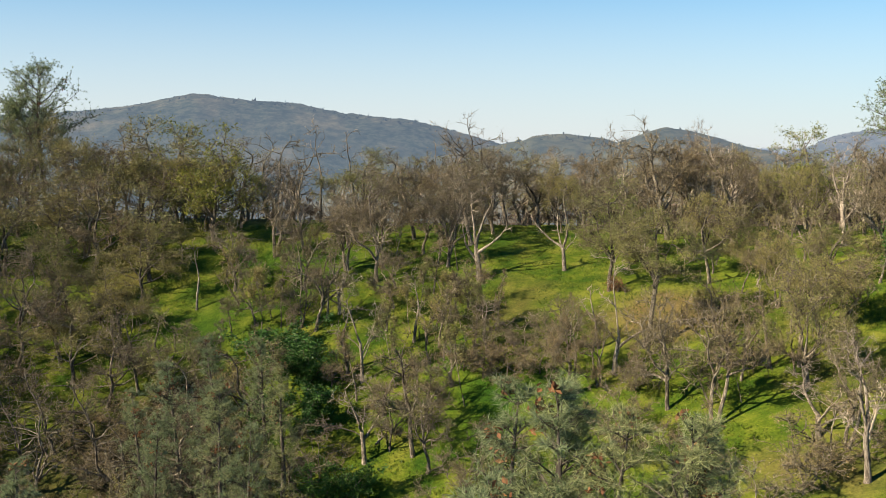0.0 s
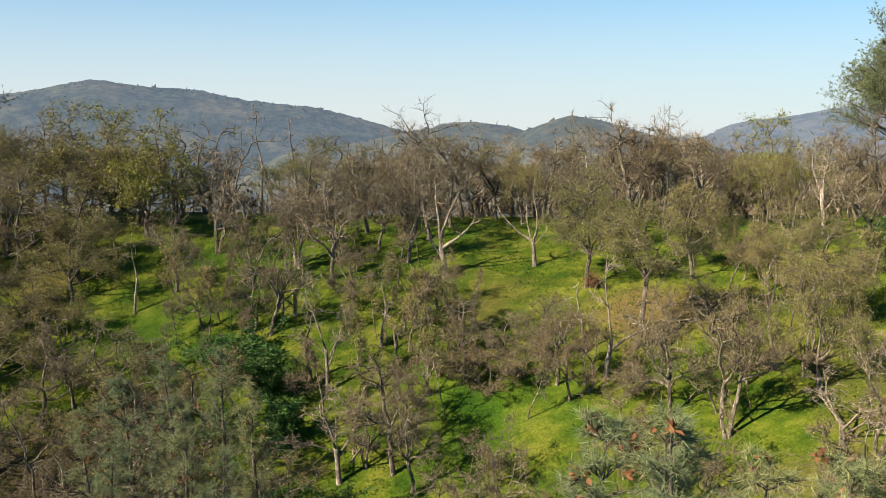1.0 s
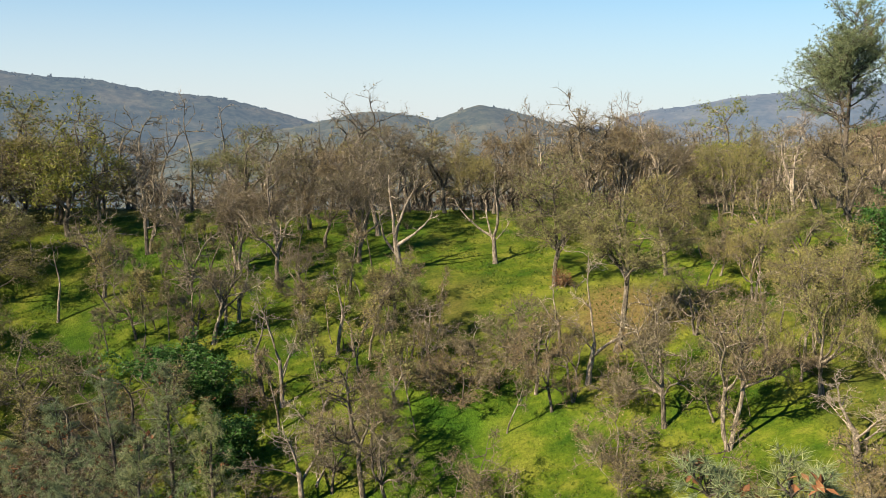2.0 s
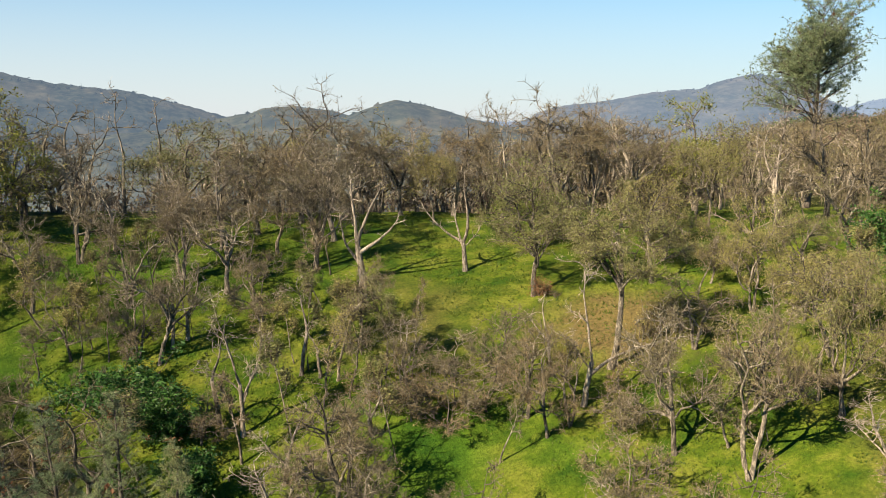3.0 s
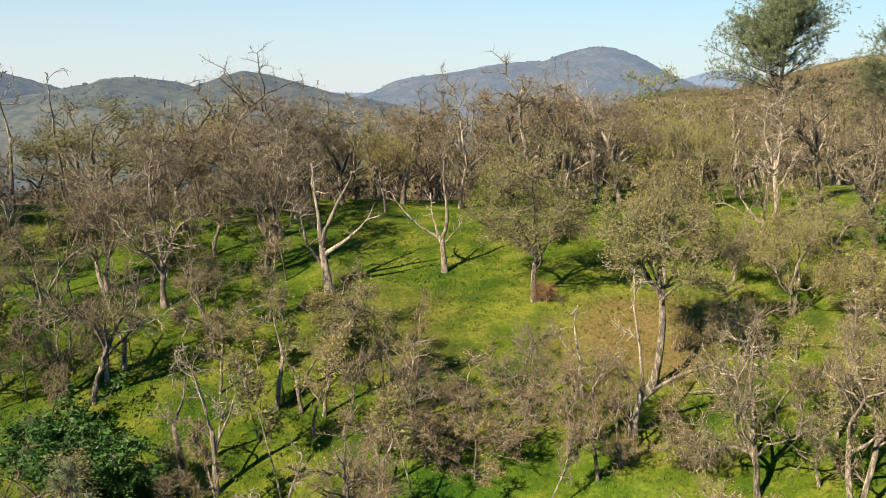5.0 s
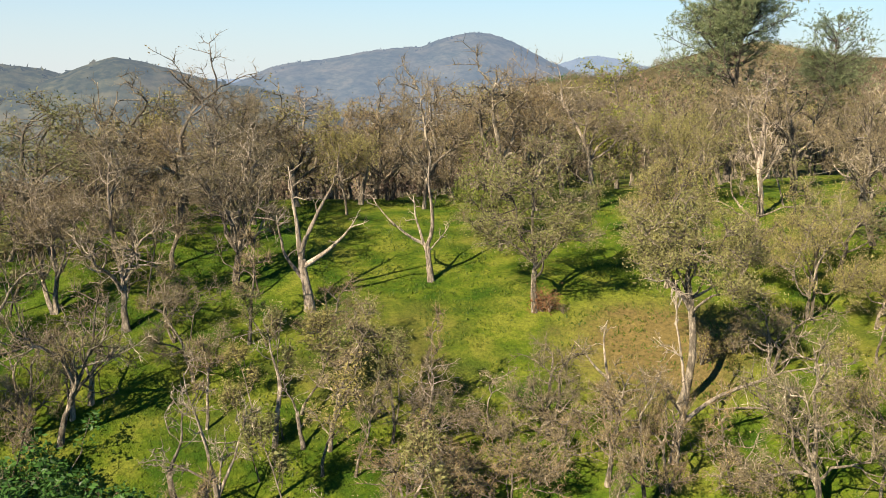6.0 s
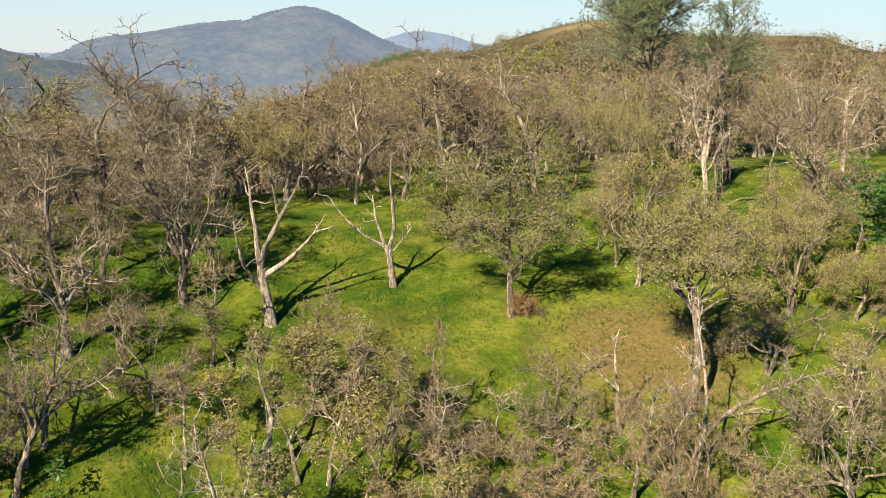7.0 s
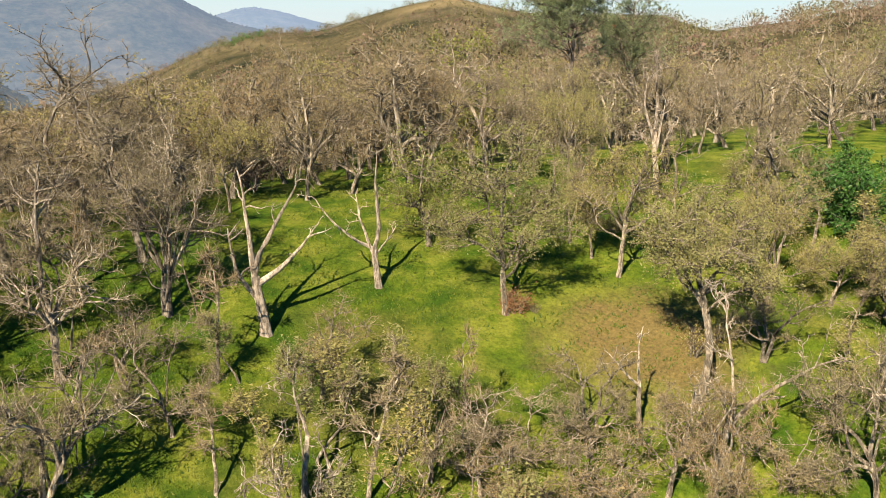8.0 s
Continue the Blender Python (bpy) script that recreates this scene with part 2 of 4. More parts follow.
def build_ground():
    rings, spokes = 196, 360
    rad = 0.6 * 1.0472 ** np.arange(rings)
    rad = rad * 4600 / rad[-1]
    ang = np.linspace(0, 2 * math.pi, spokes, endpoint=False)
    X = 2 + rad[:, None] * np.sin(ang)[None]
    Y = 70 + rad[:, None] * np.cos(ang)[None]
    Z = land(X, Y)
    verts = [(2.0, 70.0, ground_at(2, 70))]
    for i in range(rings):
        for j in range(spokes):
            x, y = X[i, j], Y[i, j]
            far = min(1.0, max(0.0, (rad[i] - 150) / 200))
            bumps = relief(x, y) * (1 - far) + far * 4.0 * noise.noise((x * 0.012, y * 0.012, 3))
            verts.append((x, y, Z[i, j] + bumps))
    faces = [(0, 1 + (j + 1) % spokes, 1 + j) for j in range(spokes)]
    for i in range(rings - 1):
        a, b = 1 + i * spokes, 1 + (i + 1) * spokes
        faces += [(a + j, a + (j + 1) % spokes, b + (j + 1) % spokes, b + j) for j in range(spokes)]
    ob = new("ground", mesh_object("ground", verts, faces, M_GRASS))
    return tagged(ob, "grassy hillside in bright spring green with dry brown patches", "ground", kind="structure")


ground = build_ground()


def build_hill(seed, dist, depth, azs, els, material, label, foot=-125.0, rough=1.0):
    """A far ridge with its own relief: heights along its crest by compass direction."""
    azs, els = (azs[0] - 4, *azs, azs[-1] + 4), (-4.0, *els, -4.0)
    fine = np.arange(azs[0], azs[-1] + 0.01, 0.12)
    crest = 30 + dist * np.tan(np.radians(np.interp(fine, azs, els)))
    k = np.ones(7) / 7
    crest = np.convolve(np.pad(crest, 3, mode="edge"), k, "valid")
    steps = np.linspace(-1, 1, 31)
    verts, faces = [], []
    for i, a in enumerate(fine):
        for s in steps:
            r = dist + depth * s
            x, y = r * math.sin(radians(a)) - 8, r * math.cos(radians(a)) + 25
            fold = noise.fractal((x * 0.0035 + seed, y * 0.0035, seed), 1.0, 2.1, 4)
            shape = (0.5 + 0.5 * math.cos(math.pi * abs(s))) ** 0.8
            wood = noise.noise((x * 0.05, y * 0.05, seed)) * 3.0
            z = foot + (crest[i] - foot) * shape + fold * 22 * rough * abs(s) * shape + wood * shape
            verts.append((x, y, z))
    m = len(steps)
    for i in range(len(fine) - 1):
        for j in range(m - 1):
            a = i * m + j
            faces.append((a, a + 1, a + m + 1, a + m))
    ob = new("backdrop", mesh_object("backdrop", verts, faces, material))
    tagged(ob, label, "hill", kind="structure")
    # scattered trees that roughen the skyline, with the hill's painted haze
    rng = np.random.default_rng(seed)
    n = int((azs[-1] - azs[0]) * dist / 150)
    i = rng.integers(0, len(fine), n)
    r = dist + depth * np.clip(rng.normal(-0.03, 0.1, n), -0.3, 0.2)
    a = np.radians(fine[i])
    base = np.stack([r * np.sin(a) - 8, r * np.cos(a) + 25, crest[i] - 4 - 40 * np.abs(r - dist) / depth], 1)
    size = rng.uniform(1.2, 3.6, (n, 1, 1))
    v = (base[:, None, None] + rng.normal(0, 1, (n, 7, 3, 3)) * size[..., None] * np.array([0.7, 0.7, 0.8]) + np.array([0, 0, 3.0])).reshape(-1, 3)
    tagged(new("skyline_trees", mesh_object("skyline_trees", v, np.arange(len(v)).reshape(-1, 3), material, False)), "small dark trees along the crest of a far hill", "woodland", kind="stuff")
    return fine, crest


# haze of the air put on the slopes as emission, stronger on farther hills
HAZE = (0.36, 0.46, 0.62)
M_HILL_A = hill_material("far_scrub_blue_haze", (0.008, 0.016, 0.014), (0.024, 0.03, 0.024), (0.06, 0.054, 0.038), (0.33, 0.44, 0.6), 0.118)
M_HILL_B = hill_material("far_scrub_olive_haze", (0.016, 0.022, 0.014), (0.035, 0.04, 0.022), (0.075, 0.064, 0.037), HAZE, 0.105)
M_HILL_C = hill_material("far_scrub_violet_haze", (0.016, 0.022, 0.02), (0.034, 0.036, 0.03), (0.056, 0.05, 0.04), (0.34, 0.44, 0.6), 0.19)
M_HILL_E = hill_material("farthest_scrub_haze", (0.02, 0.026, 0.024), (0.03, 0.034, 0.032), (0.045, 0.04, 0.036), HAZE, 0.32)
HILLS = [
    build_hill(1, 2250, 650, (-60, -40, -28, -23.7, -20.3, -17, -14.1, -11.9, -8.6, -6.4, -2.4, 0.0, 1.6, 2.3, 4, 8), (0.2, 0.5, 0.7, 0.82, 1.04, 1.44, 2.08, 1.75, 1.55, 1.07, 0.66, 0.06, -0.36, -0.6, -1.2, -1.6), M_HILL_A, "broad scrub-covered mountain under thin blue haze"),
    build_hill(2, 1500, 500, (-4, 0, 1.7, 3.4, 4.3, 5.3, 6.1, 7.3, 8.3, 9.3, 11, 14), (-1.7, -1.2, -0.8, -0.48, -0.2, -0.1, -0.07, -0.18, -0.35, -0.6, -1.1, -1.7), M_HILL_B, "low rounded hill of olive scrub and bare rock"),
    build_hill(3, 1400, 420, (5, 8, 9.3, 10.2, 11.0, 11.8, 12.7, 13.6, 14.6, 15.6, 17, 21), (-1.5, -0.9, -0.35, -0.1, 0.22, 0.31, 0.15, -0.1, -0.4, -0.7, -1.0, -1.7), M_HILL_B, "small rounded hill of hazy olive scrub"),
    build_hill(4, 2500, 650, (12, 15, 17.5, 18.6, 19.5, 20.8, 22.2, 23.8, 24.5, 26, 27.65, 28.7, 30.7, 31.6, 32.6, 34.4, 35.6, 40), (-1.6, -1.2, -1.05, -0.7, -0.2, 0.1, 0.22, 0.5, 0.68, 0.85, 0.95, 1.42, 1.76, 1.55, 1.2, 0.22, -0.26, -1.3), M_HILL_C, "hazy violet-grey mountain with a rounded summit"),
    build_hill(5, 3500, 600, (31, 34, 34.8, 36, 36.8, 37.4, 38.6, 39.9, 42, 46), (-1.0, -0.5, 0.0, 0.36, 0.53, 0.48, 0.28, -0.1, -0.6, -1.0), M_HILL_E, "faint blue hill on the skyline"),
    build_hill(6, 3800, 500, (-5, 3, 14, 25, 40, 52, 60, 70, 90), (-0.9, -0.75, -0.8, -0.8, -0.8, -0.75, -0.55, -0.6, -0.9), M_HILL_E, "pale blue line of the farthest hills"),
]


# ---- trees ----
def unit(v):
    return v / max(1e-9, np.linalg.norm(v))


class Wood:
    """Gathers the trunk, limbs, twigs and leaves of one tree."""

    def __init__(self, seed):
        self.rng = np.random.default_rng(seed)
        self.v, self.f, self.n, self.limbs = {}, {}, {}, 0
        self.tw, self.lf = [], []

    def new_limb(self):
        self.limbs += 1
        return "limb%d" % self.limbs

    def tube(self, key, pts, radii, sides):
        pts = np.asarray(pts)
        d = np.gradient(pts, axis=0)
        d /= np.linalg.norm(d, axis=1)[:, None] + 1e-9
        ref = np.where(np.abs(d[:, 2:3]) > 0.9, np.array([[1.0, 0, 0]]), np.array([[0, 0, 1.0]]))
        a = np.cross(d, ref)
        a /= np.linalg.norm(a, axis=1)[:, None] + 1e-9
        b = np.cross(d, a)
        th = np.arange(sides) * 2 * math.pi / sides
        lump = 1 + self.rng.normal(0, 0.07, (len(pts), sides)) if sides > 4 else np.ones((len(pts), sides))
        ring = pts[:, None] + (np.cos(th)[None, :, None] * a[:, None] + np.sin(th)[None, :, None] * b[:, None]) * (np.asarray(radii)[:, None] * lump)[..., None]
        base = self.n.setdefault(key, 0)
        self.v.setdefault(key, []).append(ring.reshape(-1, 3))
        faces = self.f.setdefault(key, [])
        for i in range(len(pts) - 1):
            for j in range(sides):
                p, q = base + i * sides + j, base + i * sides + (j + 1) % sides
                faces.append((p, q, q + sides, p + sides))
        if sides > 3:
            faces.append(tuple(base + (len(pts) - 1) * sides + j for j in range(sides)))
        self.n[key] += len(pts) * sides

    def path(self, p, d, length, steps, kink, lift, droop=0.0):
        p, d = np.array(p, float), unit(np.array(d, float))
        out = [p.copy()]
        for i in range(steps):
            d = unit(d + self.rng.normal(0, kink, 3) + np.array([0, 0, lift - droop * i / steps]))
            p = p + d * length / steps
            out.append(p.copy())
        return np.array(out)

    def fan(self, pts, count, spread, up=0.0, start=0.3):
        """Places along a branch and directions for the branches that leave it."""
        for _ in range(count):
            t = start + (1 - start) * self.rng.random() ** 0.8
            i = min(len(pts) - 2, int(t * (len(pts) - 1)))
            f = t * (len(pts) - 1) - i
            p = pts[i] * (1 - f) + pts[i + 1] * f
            d = unit(pts[i + 1] - pts[i])
            side = unit(np.cross(d, self.rng.normal(0, 1, 3)))
            yield p, unit(d * (1 - spread * 0.5) + side * spread + np.array([0, 0, up])), t

    def twigs(self, pts, count, size, rad, up=0.1):
        for p, d, t in self.fan(pts, count, 0.8, up, 0.1):
            e = p + d * size * (0.4 + self.rng.random())
            self.tw.append((*p, *e, rad * (0.6 + 0.8 * self.rng.random())))

    def twig_mesh(self):
        t = np.array(self.tw)
        s, e, r = t[:, :3], t[:, 3:6], t[:, 6:7]
        a = np.cross(e - s, self.rng.normal(0, 1, s.shape))
        a /= np.linalg.norm(a, axis=1)[:, None] + 1e-9
        v = np.stack([s + a * r, s - a * r, e], 1).reshape(-1, 3)
        return v, np.arange(len(v)).reshape(-1, 3)

    def leaves_on(self, share, size, clump=1, jitter=0.05):
        """Leaf quads near the ends of the twigs."""
        t = np.array(self.tw)
        t = t[self.rng.random(len(t)) < share]
        t = np.repeat(t, clump, axis=0)
        f = 0.45 + 0.6 * self.rng.random((len(t), 1))
        c = t[:, :3] + (t[:, 3:6] - t[:, :3]) * f + self.rng.normal(0, jitter, (len(t), 3))
        self.lf.append((c, size * (0.55 + 0.9 * self.rng.random((len(t), 1)))))

    def leaf_mesh(self):
        c, s = np.concatenate([a for a, _ in self.lf]), np.concatenate([b for _, b in self.lf])
        a = self.rng.normal(0, 1, c.shape)
        a /= np.linalg.norm(a, axis=1)[:, None]
        b = np.cross(a, self.rng.normal(0, 1, c.shape))
        b /= np.linalg.norm(b, axis=1)[:, None] + 1e-9
        k = np.cross(a, b)
        v = np.stack([c - a * s, c + b * s * 0.55 + k * s * 0.2, c + a * s, c - b * s * 0.55 + k * s * 0.2], 1).reshape(-1, 3)
        n = np.arange(len(c))[:, None] * 4
        return v, n + [0, 1, 2, 3]

    def bud_mesh(self):
        c, s = np.concatenate([a for a, _ in self.lf]), np.concatenate([b for _, b in self.lf])
        v = (c[:, None] + self.rng.normal(0, 1, (len(c), 3, 3)) * s[:, None] * 0.8).reshape(-1, 3)
        return v, np.arange(len(v)).reshape(-1, 3)

    def fit_size(self, height, half=None):
        """Brings the tree to its height and its crown to its breadth."""
        pts = np.concatenate([a for k in self.v.values() for a in k] + ([np.array(self.tw)[:, 3:6]] if self.tw else []))
        kz = height / np.percentile(pts[:, 2], 99.7)
        k = kz if half is None else half / np.percentile(np.hypot(pts[:, 0], pts[:, 1]), 96)
        k = np.array([k, k, kz])
        self.v = {key: [a * k for a in arr] for key, arr in self.v.items()}
        if self.tw:
            t = np.array(self.tw)
            t[:, :3] *= k
            t[:, 3:6] *= k
            self.tw = t.tolist()

    def parts(self, name, bark, twig_mat, leaf_mat, twig_name="crown", broad=True):
        root = new(name)
        for key in self.v:
            plain = "trunk" if key == "trunk" else "limb"
            new(plain, mesh_object(plain, np.concatenate(self.v[key]), self.f[key], bark)).parent = root
        if self.tw:
            ob = tagged(new(twig_name, mesh_object(twig_name, *self.twig_mesh(), twig_mat, False)), kind="stuff")
            ob.parent = root
        if self.lf:
            ob = tagged(new("foliage", mesh_object("foliage", *(self.leaf_mesh() if broad else self.bud_mesh()), leaf_mat, False)), kind="stuff")
            ob.parent = root
        return root


def grow_limb(w, p, d, length, r, lvl2, lvl3, twigs, twig_len, kink=0.17, lift=0.05, twig_r=0.0105, tip=0.25, reach=0.45, shell=0.3, flat=0.75):
    """A main limb with boughs, branchlets and twigs."""
    key = w.new_limb()
    main = w.path(p, d, length, 9, kink, lift)
    w.tube(key, main, np.linspace(r, r * tip, len(main)), 6)
    for q, e, t in w.fan(main, lvl2, 0.9, 0.12, shell):
        L2 = length * (reach + 0.14 - 0.3 * t) * (0.6 + 0.8 * w.rng.random())
        e = np.array([e[0], e[1], max(-0.1, e[2] * flat)])
        sub = w.path(q, e, L2, 4, 0.32, 0.07)
        r2 = max(0.04, r * (0.6 - 0.24 * t))
        w.tube(key, sub, np.linspace(r2, max(0.012, r2 * 0.3), len(sub)), 4)
        for q3, e3, t3 in w.fan(sub, lvl3, 0.9, 0.1, 0.2):
            L3 = max(0.4, L2 * (0.62 - 0.25 * t3) * (0.6 + 0.8 * w.rng.random()))
            br = w.path(q3, e3 * np.array([1, 1, flat]), L3, 2, 0.35, 0.08)
            w.tube(key, br, np.array([max(0.025, r2 * 0.42), 0.019, 0.009]), 3)
            w.twigs(br, twigs, twig_len, twig_r)
        w.twigs(sub[1:], twigs, twig_len, twig_r)
    w.twigs(main[-3:], twigs, twig_len, twig_r)
    return main


def oak(seed, height=8.0, limbs=5, fork=0.32, wide=0.34, dense=1.0, leaf=0.0, twig_len=0.54, stout=1.0, catkin=0.0, name="oak_tree", gnarl=0.2, lean=0.07, stems=1, twigs=9, leaf_size=0.055, clump=4, low=2, shell=0.3, flat=0.75, splay=80, bark=None, leaves=None):
    """An oak: one or two stems that part into crooked limbs, boughs, branchlets and a haze of twigs."""
    w = Wood(seed)
    r0 = 0.021 * height * stout
    high, half = height * (1 - fork), height * wide
    for k in range(stems):
        a0 = 6.28 * w.rng.random()
        tilt = (0.25 if stems > 1 else lean)
        trunk = w.path((0.12 * k, 0.1 * k, -0.35), (math.cos(a0) * tilt, math.sin(a0) * tilt, 1), height * fork + 0.35, 7, 0.09, 0.02)
        rad = np.linspace(r0, r0 * 0.72, len(trunk))
        rad[0] *= 1.55
        rad[1] *= 1.12
        w.tube("trunk", trunk, rad, 9)
        count = max(3, limbs - (stems - 1) * 2)
        for i in range(count):
            a = 2 * math.pi * (i + 0.7 * w.rng.random()) / count + a0
            th = 0.12 if i == 0 else radians(w.rng.uniform(28, splay))
            L = (0.82 + 0.25 * w.rng.random()) / math.hypot(math.sin(th) / half, math.cos(th) / high)
            start = trunk[-1 - int(w.rng.integers(0, 3))] if i else trunk[-1]
            grow_limb(w, start, (math.cos(a) * math.sin(th), math.sin(a) * math.sin(th), math.cos(th)), L, r0 * (0.7 - 0.06 * i), int(8 * dense) + 1, int(5 * dense) + 1, twigs, twig_len, gnarl, 0.04 if th < 0.8 else 0.1, shell=shell, flat=flat)
    for _ in range(low):
        a = w.rng.random() * 6.28
        grow_limb(w, trunk[4], (math.cos(a), math.sin(a), 0.3), height * 0.24, r0 * 0.24, 4, int(3 * dense), twigs, twig_len, 0.28)
    w.fit_size(height, half)
    if leaf:
        w.leaves_on(min(1, leaf), leaf_size, clump, 0.1)
        w.tw = w.tw[::2]
        return w.parts(name, bark or M_BARK, M_TWIG, leaves or M_BUD, broad=clump == 3)
    if catkin:
        w.leaves_on(catkin, 0.038, 1, 0.12)
    return w.parts(name, bark or M_BARK, M_TWIG, M_CATKIN if catkin else None, broad=False)


def slim_oak(seed, height=6.0, wide=0.2, leaf=0.0, bark=None):
    """A young stem drawn up among the others: one leader, short side branches from half way up."""
    w = Wood(seed)
    r0 = 0.016 * height
    trunk = w.path((0, 0, -0.35), (w.rng.normal(0, 0.12), w.rng.normal(0, 0.12), 1), height + 0.35, 11, 0.12, 0.03)
    rad = np.linspace(r0, 0.02, len(trunk))
    rad[0] *= 1.4
    w.tube("trunk", trunk, rad, 7)
    for q, e, t in w.fan(trunk, 9, 1.0, 0.25, 0.38):
        grow_limb(w, q, e, height * wide * (1.25 - 0.55 * t), max(0.03, r0 * 0.45), 3, 3, 8, 0.46, 0.25, shell=0.2)
    w.fit_size(height, height * wide)
    if leaf:
        w.leaves_on(leaf, 0.045, 3, 0.1)
        w.tw = w.tw[::2]
    return w.parts("oak_tree", bark or M_BARK, M_TWIG, M_BUD if leaf else None, broad=False)


def dead_tree(seed, height=8.0, arms=(), fork=0.3, r0=0.24, side=6, fuzz=3, lean=(0, 0), bark=None):
    """A standing dead tree: arms are given as out-and-up directions with their length and where on the trunk they leave it."""
    w = Wood(seed)
    trunk = w.path((0, 0, -0.35), (lean[0], lean[1], 1), height * fork + 0.35, 7, 0.05, 0.03)
    rad = np.linspace(r0, r0 * 0.7, len(trunk))
    rad[0] *= 1.5
    rad[1] *= 1.1
    w.tube("trunk", trunk, rad, 9)
    for (dx, dy, dz, L, at, thick) in arms:
        p = trunk[min(len(trunk) - 1, int(at * (len(trunk) - 1)))]
        main = w.path(p, (dx, dy, dz), L, 9, 0.1, 0.05)
        key = w.new_limb()
        w.tube(key, main, np.linspace(r0 * thick, r0 * 0.1, len(main)), 6)
        for q, e, t in w.fan(main, side, 0.8, 0.1, 0.35):
            L2 = L * 0.3 * (0.3 + w.rng.random())
            sub = w.path(q, e, L2, 5, 0.3, 0.02)
            w.tube(key, sub, np.linspace(r0 * 0.17, 0.012, len(sub)), 4)
            for q3, e3, _ in w.fan(sub, fuzz, 0.9, 0.0, 0.3):
                br = w.path(q3, e3, L2 * 0.45 * (0.3 + w.rng.random()), 3, 0.35, 0.0)
                w.tube(key, br, np.linspace(0.016, 0.006, len(br)), 3)
                w.twigs(br, 3, 0.25, 0.01)
    w.fit_size(height)
    return w.parts("dead_tree", bark or M_WHITE, M_WHITE, None)


def pine(seed, height=14.0, whorls=15, tufts=1.0, crown_from=0.25, wide=0.2, round_top=0.0, needles=16, tops=1, thick=0.014):
    """A grey pine: thin limbs in whorls, long drooping needles in loose tufts at their ends."""
    w = Wood(seed)
    tuft_at = []
    stem = w.path((0, 0, -0.35), (w.rng.normal(0, 0.04), w.rng.normal(0, 0.04), 1), height + 0.35, 14, 0.03, 0.03)
    r0 = 0.012 * height + 0.03
    w.tube("trunk", stem, np.append(np.linspace(r0 * 1.2, 0.03, len(stem) - 1), 0.012), 8)
    stems = [(stem, crown_from, wide)]
    for k in range(tops - 1):
        a = 2.4 * k + 1.0
        fork = w.path(stem[6 + k], (0.42 * math.cos(a), 0.42 * math.sin(a), 1), height * 0.36, 14, 0.04, 0.02)
        w.tube("trunk", fork, np.append(np.linspace(r0 * 0.55, 0.03, len(fork) - 1), 0.012), 7)
        stems.append((fork, 0.35, wide * 0.75))
    for trunk, first, broad in stems:
        for k in range(whorls):
            t = first + (1 - first) * (k + 0.5 * w.rng.random()) / whorls
            i = min(len(trunk) - 2, int(t * (len(trunk) - 1)))
            f = t * (len(trunk) - 1) - i
            p = trunk[i] * (1 - f) + trunk[i + 1] * f
            prof = (1 - t) / (1 - first)
            reach = height * broad * (0.22 + (0.85 * math.sqrt(prof * (2 - prof)) - 0.1 if round_top else 0.95 * prof ** 0.8))
            key = w.new_limb()
            for _ in range(4 + int(w.rng.integers(0, 3))):
                a = w.rng.random() * 6.28
                L = reach * (0.5 + 0.65 * w.rng.random())
                br = w.path(p, (math.cos(a), math.sin(a), 0.35 + 0.5 * (1 - prof)), L, 5, 0.14, 0.07)
                w.tube(key, br, np.linspace(0.018 + 0.008 * L, 0.01, len(br)), 4)
                tuft_at.append((br[-1], unit(br[-1] - br[-2])))
                for q, e, _ in w.fan(br, int((3 + L * 2.4) * tufts), 0.8, 0.25, 0.25):
                    s = w.path(q, e, 0.2 + 0.3 * L * w.rng.random(), 2, 0.2, 0.1)
                    w.tube(key, s, np.linspace(0.014, 0.008, len(s)), 3)
                    tuft_at.append((s[-1], unit(s[-1] - s[-2])))
                    tuft_at.append((s[1], unit(s[-1] - s[-2])))
    for p, d in tuft_at:
        for _ in range(needles):
            e = p + unit(d * 0.7 + w.rng.normal(0, 0.6, 3)) * (0.2 + 0.16 * w.rng.random()) + np.array([0, 0, -0.04])
            w.tw.append((*p, *e, thick))
    w.fit_size(height)
    root = w.parts("pine_tree", M_PINEBARK, M_NEEDLE, None, "needles")
    # knots of russet cones and dead needles near the top
    t = np.array(w.tw)
    high = t[t[:, 2] > 0.72 * height]
    for _ in range(5):
        p = high[int(w.rng.integers(0, len(high))), :3]
        w.lf = [(p + w.rng.normal(0, 0.12, (14, 3)), 0.08 + 0.05 * w.rng.random((14, 1)))]
        tagged(new("cone", mesh_object("cone", *w.leaf_mesh(), M_CONE, False)), kind="stuff").parent = root
    return root


def bush(seed, height=5.0, wide=4.0, leaf_mat=None, twig_mat=None, count=420, leaf=0.11, share=1.0, clump=5, name="bush"):
    """A many-stemmed bush."""
    w = Wood(seed)
    for i in range(9):
        a = w.rng.random() * 6.28
        out = 0.15 + 0.75 * w.rng.random()
        d = (math.cos(a) * out * wide / height, math.sin(a) * out * wide / height, 1)
        st = w.path((0.15 * math.cos(a), 0.15 * math.sin(a), -0.25), d, height * (0.62 + 0.3 * w.rng.random()), 6, 0.13, 0.03)
        key = w.new_limb()
        w.tube(key, st, np.linspace(0.05, 0.015, len(st)), 5)
        for q, e, t in w.fan(st, 9, 0.9, 0.1, 0.15):
            br = w.path(q, e, wide * 0.25 * (0.5 + w.rng.random()), 3, 0.25, 0.05)
            w.tube(key, br, np.linspace(0.018, 0.007, len(br)), 3)
            w.twigs(br, count // 40, 0.4, 0.01)
    if leaf_mat:
        w.leaves_on(share, leaf, clump, 0.16)
    return w.parts(name, M_BARK, twig_mat or M_TWIG, leaf_mat)


